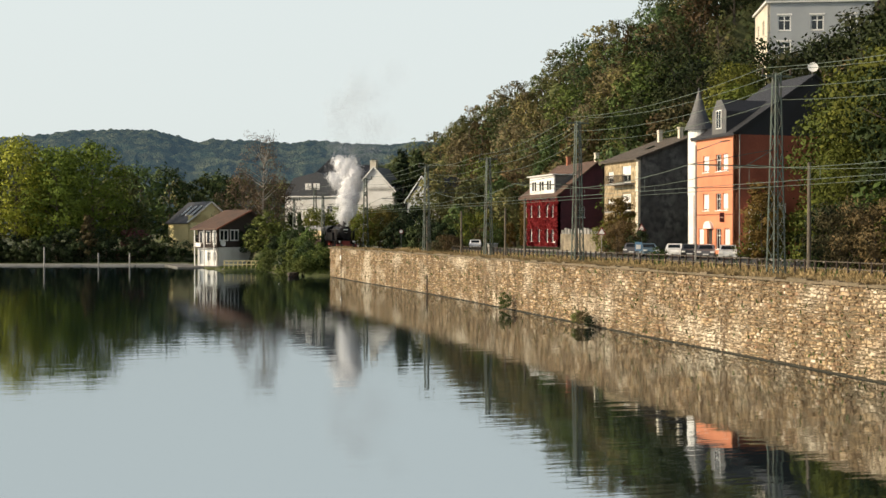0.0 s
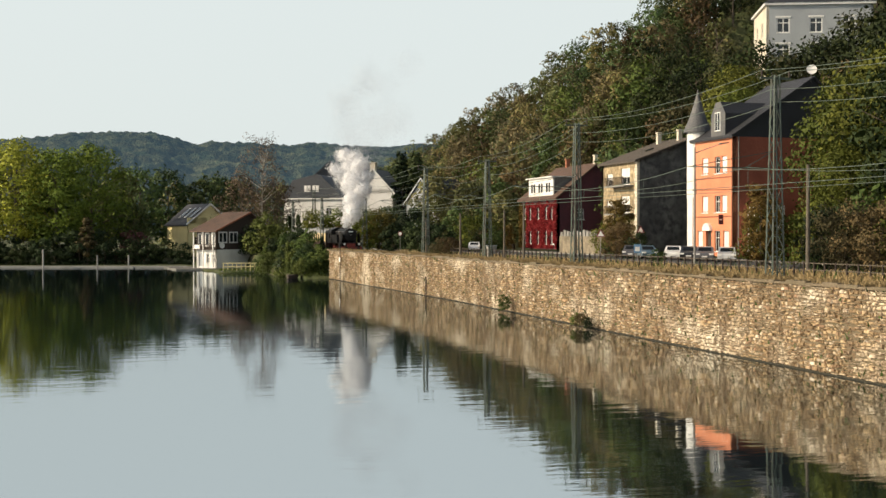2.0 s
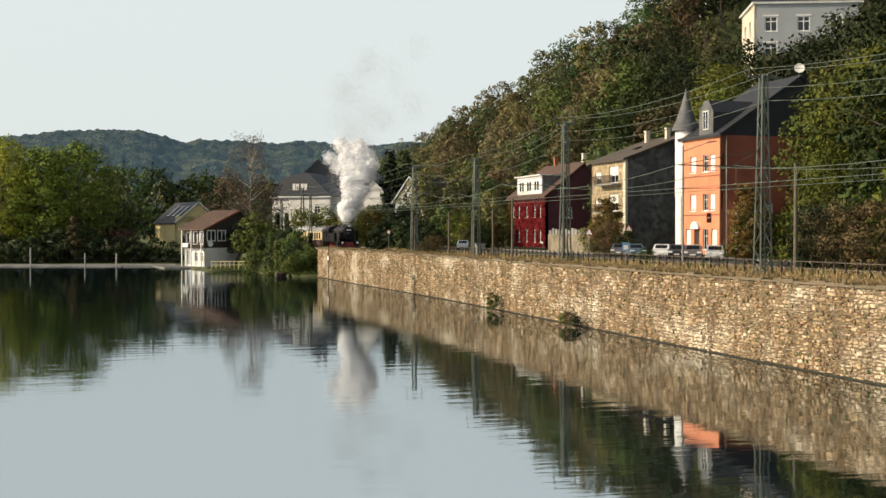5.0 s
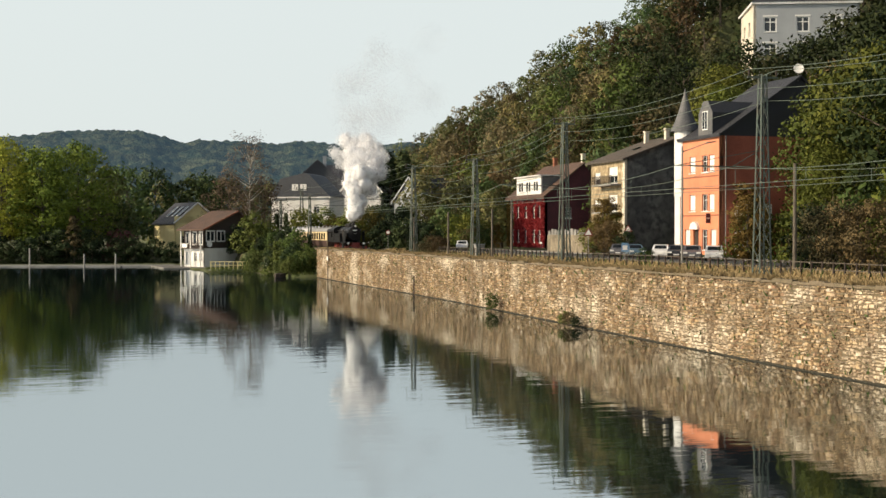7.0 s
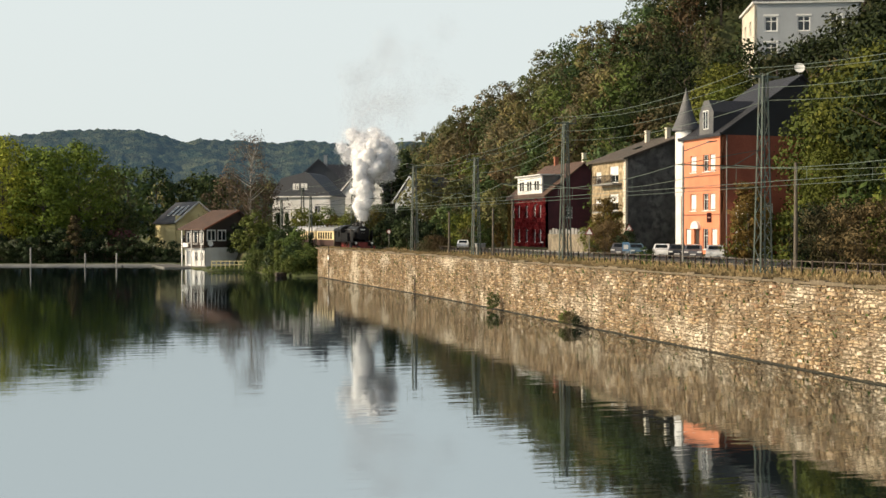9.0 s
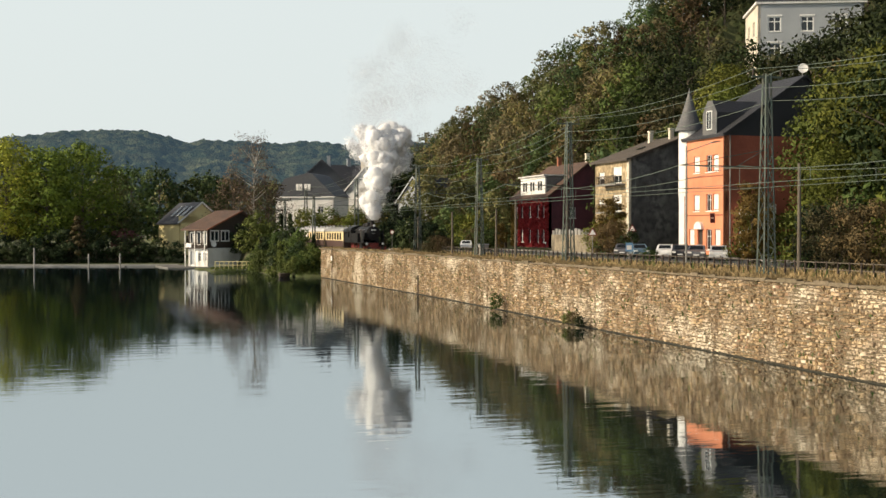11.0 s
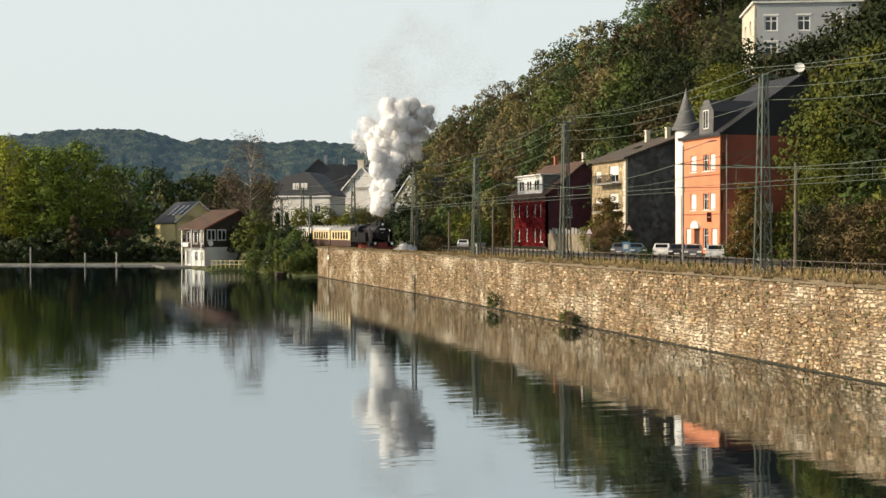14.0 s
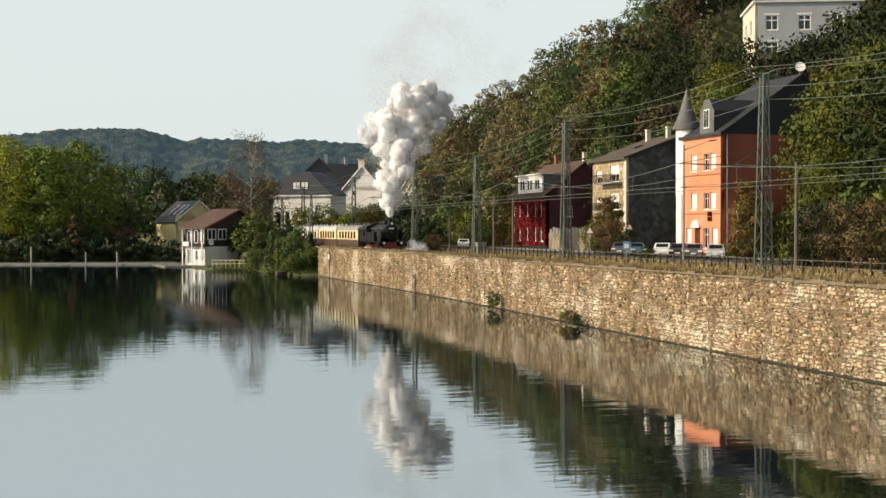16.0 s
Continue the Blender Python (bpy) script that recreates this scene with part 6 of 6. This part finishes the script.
def coach(y, roof_mat, body_mat, label, length=13.4):
    ob = thing("passenger_coach", pose(TRACKS[0], y, RAIL_Z), label, "railway coach", "coaches")
    n = 6
    for e in (0, 1):
        m = (Matrix.Translation((-1.45, length - 0.3, 0)) @ pose(0, 0, 0, 0, 0, -90)) if e == 0 else (Matrix.Translation((1.45, 0.3, 0)) @ pose(0, 0, 0, 0, 0, 90))
        holes = [(1.2 + i * 1.8, 2.05, 1.2, 0.95) for i in range(n)]
        side = part("side_wall", Shape(m).wall(length - 0.6, 3.25, 0.08, holes, 1.15), body_mat, ob, "cream painted side with windows")
        part("lower_panel", Shape(m).box(0, -0.012, 1.1, length - 0.6, -0.003, 1.92), M_COACHLOW, ob, "dark lower panel")
        for h in holes:
            window(side, m, *h, M_TIMBER, 0, True, False, 0.015, None, 0.06)
    for yy in (0.3, length - 0.38):
        part("end_wall", Shape().box(-1.365, yy, 1.1, 1.365, yy + 0.08, 3.6), M_COACHLOW, ob)
    arc = [(1.55 * math.cos(a), 3.2 + 0.62 * math.sin(a)) for a in [math.pi * i / 14 for i in range(15)]]
    part("roof", Shape().extrude(arc + [(-1.5, 3.17), (1.5, 3.17)], 'y', 0.15, length - 0.15), roof_mat, ob)
    for i in range(5):
        part("roof_vent", Shape().turned([(0.12, 0), (0.12, 0.12), (0.2, 0.16), (0.2, 0.2), (0.02, 0.26)], 10, (0.25, 1.4 + i * 2.5, 3.80)), roof_mat, ob)
    part("underframe", Shape().box(-1.3, 0.3, 0.8, 1.3, length - 0.3, 1.1), M_IRON, ob)
    part("floor", Shape().box(-1.36, 0.39, 1.12, 1.36, length - 0.39, 1.2), M_COACHLOW, ob)
    for yc in (2.6, length - 2.6):
        part("bogie", Shape().box(-1.0, yc - 1.5, 0.4, 1.0, yc + 1.5, 0.72), M_IRON, ob)
        for dy in (-1.1, 1.1):
            for e in (-0.75, 0.75):
                spoked_wheel(ob, e, yc + dy, 0.47, M_IRON, 8)
    buffers(ob, 0.3, -1)
    buffers(ob, length - 0.3, 1)
    return ob


P_CREAM2 = surface("pale_coach_paint", (0.60, 0.56, 0.46), (0.68, 0.64, 0.54), (0.52, 0.48, 0.38), 0.45, 5.0, 0.5, 0.05)
M_ROOFPALE = surface("pale_coach_roof", (0.50, 0.50, 0.49), (0.60, 0.60, 0.59), (0.42, 0.42, 0.41), 0.6, 6.0, 0.4, 0.1)
TRAIN = [(locomotive(), 0.0)]
at = 12.2
for roof_mat, body_mat, label in ((M_COACHROOF, M_COACH, "cream and brown passenger coach with dark grey roof"), (M_ROOFPALE, M_COACH, "cream and brown passenger coach with pale roof"),
                                  (M_ROOFPALE, P_CREAM2, "ivory passenger coach with pale roof"), (M_COACHROOF, P_CREAM2, "ivory passenger coach with grey roof"), (M_ROOFPALE, P_CREAM2, "ivory passenger coach with pale roof"), (M_COACHROOF, M_COACH, "cream and brown passenger coach with dark grey roof")):
    TRAIN.append((coach(100.0, roof_mat, body_mat, label), at))
    at += 13.6

# ---- smoke and steam, as drifting puffs of droplets ----
def steam_mat(name, shade, through_light, clear=0.0):
    m, nt, b = nodes_of(name)
    b.inputs["Base Color"].default_value = (*shade, 1)
    b.inputs["Roughness"].default_value = 1.0
    b.inputs["Specular IOR Level"].default_value = 0.0
    col = mixed(nt, grain(nt, 1.2, 3.0), shade, tuple(v * 0.97 for v in shade))
    nt.links.new(col, b.inputs["Base Color"])
    tr = nt.nodes.new("ShaderNodeBsdfTranslucent")
    nt.links.new(col, tr.inputs[0])
    mx = nt.nodes.new("ShaderNodeMixShader")
    mx.inputs[0].default_value = through_light
    nt.links.new(b.outputs[0], mx.inputs[1])
    nt.links.new(tr.outputs[0], mx.inputs[2])
    air = nt.nodes.new("ShaderNodeBsdfTransparent")
    thin = nt.nodes.new("ShaderNodeMixShader")
    thin.inputs[0].default_value = clear
    nt.links.new(mx.outputs[0], thin.inputs[1])
    nt.links.new(air.outputs[0], thin.inputs[2])
    nt.links.new(thin.outputs[0], nt.nodes["Material Output"].inputs[0])
    return m


M_STEAM = steam_mat("white_steam", (1.0, 0.998, 0.995), 0.35, 0.12)
M_VAPOUR = steam_mat("dissolving_steam", (0.98, 0.985, 1.0), 0.4, 0.3)
M_SMOKE = steam_mat("thin_grey_smoke", (0.74, 0.74, 0.78), 0.5, 0.5)


def puff_mesh(name, seed, radius, count, size, material, lumps=9, core=0.0):
    """A billow: a lumpy heart and many tiny droplet flakes on lumps round it, facing outwards, thinning to the edge."""
    r = np.random.default_rng(seed)
    lc = r.normal(size=(lumps, 3))
    lc *= (radius * 0.55 * r.uniform(0.3, 1.0, (lumps, 1))) / np.linalg.norm(lc, axis=1)[:, None]
    which = r.integers(0, lumps, count)
    d = r.normal(size=(count, 3))
    d /= np.linalg.norm(d, axis=1)[:, None]
    rad = radius * 0.55 * np.clip(1 + 0.16 * r.normal(size=(count, 1)), 0.3, 1.7)
    far = r.uniform(size=(count, 1)) < 0.14
    rad = np.where(far, rad * r.uniform(1.0, 1.4, (count, 1)), rad)
    c = lc[which] + d * rad
    nrm = d + 0.5 * r.normal(size=(count, 3))
    nrm /= np.linalg.norm(nrm, axis=1)[:, None]
    u = np.cross(nrm, r.normal(size=(count, 3)))
    u /= np.linalg.norm(u, axis=1)[:, None]
    v = np.cross(nrm, u)
    s = size * r.uniform(0.6, 1.4, (count, 1))
    verts = np.stack([c - u * s, c - v * s, c + u * s, c + v * s], 1).reshape(-1, 3).tolist()
    faces = [(4 * i, 4 * i + 1, 4 * i + 2, 4 * i + 3) for i in range(count)]
    soft = np.repeat(d * 0.85 + nrm * 0.15, 4, axis=0)
    soft = (soft / np.linalg.norm(soft, axis=1)[:, None]).tolist()
    if core:
        bm = bmesh.new()
        bmesh.ops.create_icosphere(bm, subdivisions=4, radius=1.0)
        for q in bm.verts:
            p = q.co.normalized()
            best = max(max(0.0, (p.dot(Vector(k)) + math.sqrt(max(0.0, p.dot(Vector(k)) ** 2 - Vector(k).length_squared + (radius * 0.55) ** 2)))) for k in lc)
            best = best * core * (1 + 0.10 * noise.noise(p * 3.0 + Vector((seed, 0, 0))) + 0.06 * noise.noise(p * 7.0 + Vector((0, seed, 0))))
            q.co = p * best
        bm.normal_update()
        n0 = len(verts)
        verts += [tuple(q.co) for q in bm.verts]
        soft += [tuple((q.normal * 0.75 + q.co.normalized() * 0.25).normalized()) for q in bm.verts]
        faces += [tuple(n0 + q.index for q in f.verts) for f in bm.faces]
        bm.free()
    me = bpy.data.meshes.new(name)
    me.from_pydata(verts, [], faces)
    me.polygons.foreach_set("use_smooth", [True] * len(me.polygons))
    me.materials.append(material)
    me.update()
    me.normals_split_custom_set_from_vertices(soft)
    return me


DENSE = [puff_mesh("billow", 50 + i, 1.3, 1200, 0.065, M_STEAM, 12, 0.86) for i in range(5)]
SLIM = [puff_mesh("billow", 90 + i, 0.8, 700, 0.05, M_STEAM, 8, 0.86) for i in range(4)]
MEDIUM = [puff_mesh("billow", 60 + i, 1.3, 1000, 0.075, M_VAPOUR) for i in range(4)]
THIN = [puff_mesh("wisp", 70 + i, 3.2, 1700, 0.032, M_SMOKE, 16) for i in range(4)]
LOW = [puff_mesh("billow", 80 + i, 0.7, 500, 0.05, M_STEAM) for i in range(3)]
PUFFS = []


def puff(meshes, label, born, kind, r):
    ob = tagged(new("smoke_puff" if kind != "low" else "steam_puff", meshes[int(r.integers(len(meshes)))]), label, "smoke" if kind != "low" else "steam", "plume of the locomotive", "stuff")
    d = r.normal(size=3)
    d /= np.linalg.norm(d)
    d *= r.uniform(0.3, 1.0) ** 0.5
    PUFFS.append((ob, born, kind, d, r.uniform(0.9, 1.1), r.uniform(-180, 180, 3)))


rs = np.random.default_rng(77)
for t in np.arange(-13.0, 16.0, 0.55):
    puff(THIN, "thin grey smoke drifting above the train", float(t), "thin", rs)
for t in np.arange(-5.0, 5.6, 0.1):
    puff(MEDIUM, "white billow of locomotive smoke dissolving in air", float(t), "medium", rs)
for i, t in enumerate(np.arange(4.6, 15.95, 0.08)):
    puff(SLIM if i % 5 in (1, 3) else DENSE, "dense white billow of locomotive steam", float(t), "slim" if i % 5 in (1, 3) else "dense", rs)
for t in np.arange(10.9, 15.6, 0.2):
    puff(LOW, "low white steam blown from the cylinders", float(t), "low", rs)


# ---- single stones of the quay wall nearest the bridge ----
for block in NEAR_STONES:
    part("stone", Shape().put(block, STONE_FACES), M_STONE, wall)

# the patterns have all been copied
for kind in [v for v in PATTERNS]:
    drop_thing(kind)


# ---- what moves ----
START_Y, SPEED = 175.4, 2.12


def run_y(t):
    """Where the locomotive's front stands at t seconds: it rolls in at an even pace."""
    return START_Y - SPEED * t


def puff_at(born, kind, d, pace, t):
    """Where a puff is at t seconds: it leaves the chimney, rises, slows, spreads and drifts with the air."""
    age = max(0.0, t - born)
    x, y, z = TRACKS[0], run_y(born) + 1.5, RAIL_Z + 4.6
    if kind == "low":
        # blown out ahead of the cylinders, on the side away from the lake
        side = 1.0 if d[0] > -0.6 else -1.0
        spread = 0.25 + 0.5 * min(age, 3.0)
        out = 1.3 + 1.5 * min(age, 2.2) * (0.4 + 0.6 * abs(d[1]))
        return Vector((x + side * out + d[0] * 0.4, y - 2.2 - 1.75 * age, RAIL_Z + 0.35 + 0.16 * age + d[2] * 0.3 * spread))
    early = smooth01((born - 4.0) / 5.0)
    if kind in ("dense", "slim"):
        rise = (0.9 if kind == "dense" else 0.5) + (9.0 + 2.6 * early) * pace * (1 - math.exp(-age / 2.7)) + 0.42 * age
        spread = 0.2 + (0.80 + 0.50 * early) * age ** 0.6
        lean = 0.84 * age
    elif kind == "medium":
        rise = 0.6 + 7.0 * pace * (1 - math.exp(-age / 2.6)) + 0.28 * age
        spread = 0.25 + 0.72 * min(age, 6.0) ** 0.7
        lean = float(np.interp(born, [-3.2, -2.2], [0.32, 0.45])) * age + (1.3 * (1 - math.exp(-age / 1.5)) if born > -2.6 else 0.0)
    else:
        rise = 2.0 + 16.0 * pace * (1 - math.exp(-age / 5.0)) + 0.3 * age
        spread = 0.5 + 1.15 * age ** 0.8
        lean = 0.75 * age * (0.6 + 0.4 * pace)
    return Vector((x + lean + d[0] * spread, y - 0.55 * age + d[1] * spread, z + rise + d[2] * spread * 0.7))


def motions():
    steps = [0.5 * i for i in range(33)]
    for ob, back in TRAIN:
        walk(ob, [(t, pose(TRACKS[0], run_y(t) + back, RAIL_Z)) for t in steps])
    for w, x, y, r in WHEELS:
        walk(w, [(t, pose(x, y, r, math.degrees((START_Y - run_y(t)) / r))) for t in [0.25 * i for i in range(65)]])
    for ob, born, kind, d, pace, turn in PUFFS:
        rows = []
        if born > 0:
            # it waits below the track bed until the engine breathes it out
            low = Vector((TRACKS[0], run_y(born) + 1.5, -7.0 if kind == "thin" else 0.1))
            rows += [(0.0, Matrix.Translation(low) @ pose(0, 0, 0, *turn))]
            if born > 0.15:
                rows += [(born - 1.01 / FPS, Matrix.Translation(low) @ pose(0, 0, 0, *turn))]
        for a in (0.0, 0.3, 0.7, 1.4, 2.6, 4.2, 6.5, 9.5, 13.0, 17.0, 22.0, 29.0):
            t = born + a
            if 0.0 <= t < 15.95:
                rows.append((t, Matrix.Translation(puff_at(born, kind, d, pace, t)) @ pose(0, 0, 0, turn[0] + 4 * a * d[0], turn[1] + 4 * a * d[1], turn[2] + 5 * a * d[2])))
        if born <= 0 and (not rows or rows[0][0] > 0.04):
            rows.insert(0, (0.0, Matrix.Translation(puff_at(born, kind, d, pace, 0.0)) @ pose(0, 0, 0, turn[0] - 4 * born * d[0], turn[1] - 4 * born * d[1], turn[2] - 5 * born * d[2])))
        a = 16.0 - born
        rows.append((16.0, Matrix.Translation(puff_at(born, kind, d, pace, 16.0)) @ pose(0, 0, 0, turn[0] + 4 * a * d[0], turn[1] + 4 * a * d[1], turn[2] + 5 * a * d[2])))
        walk(ob, rows)


motions()
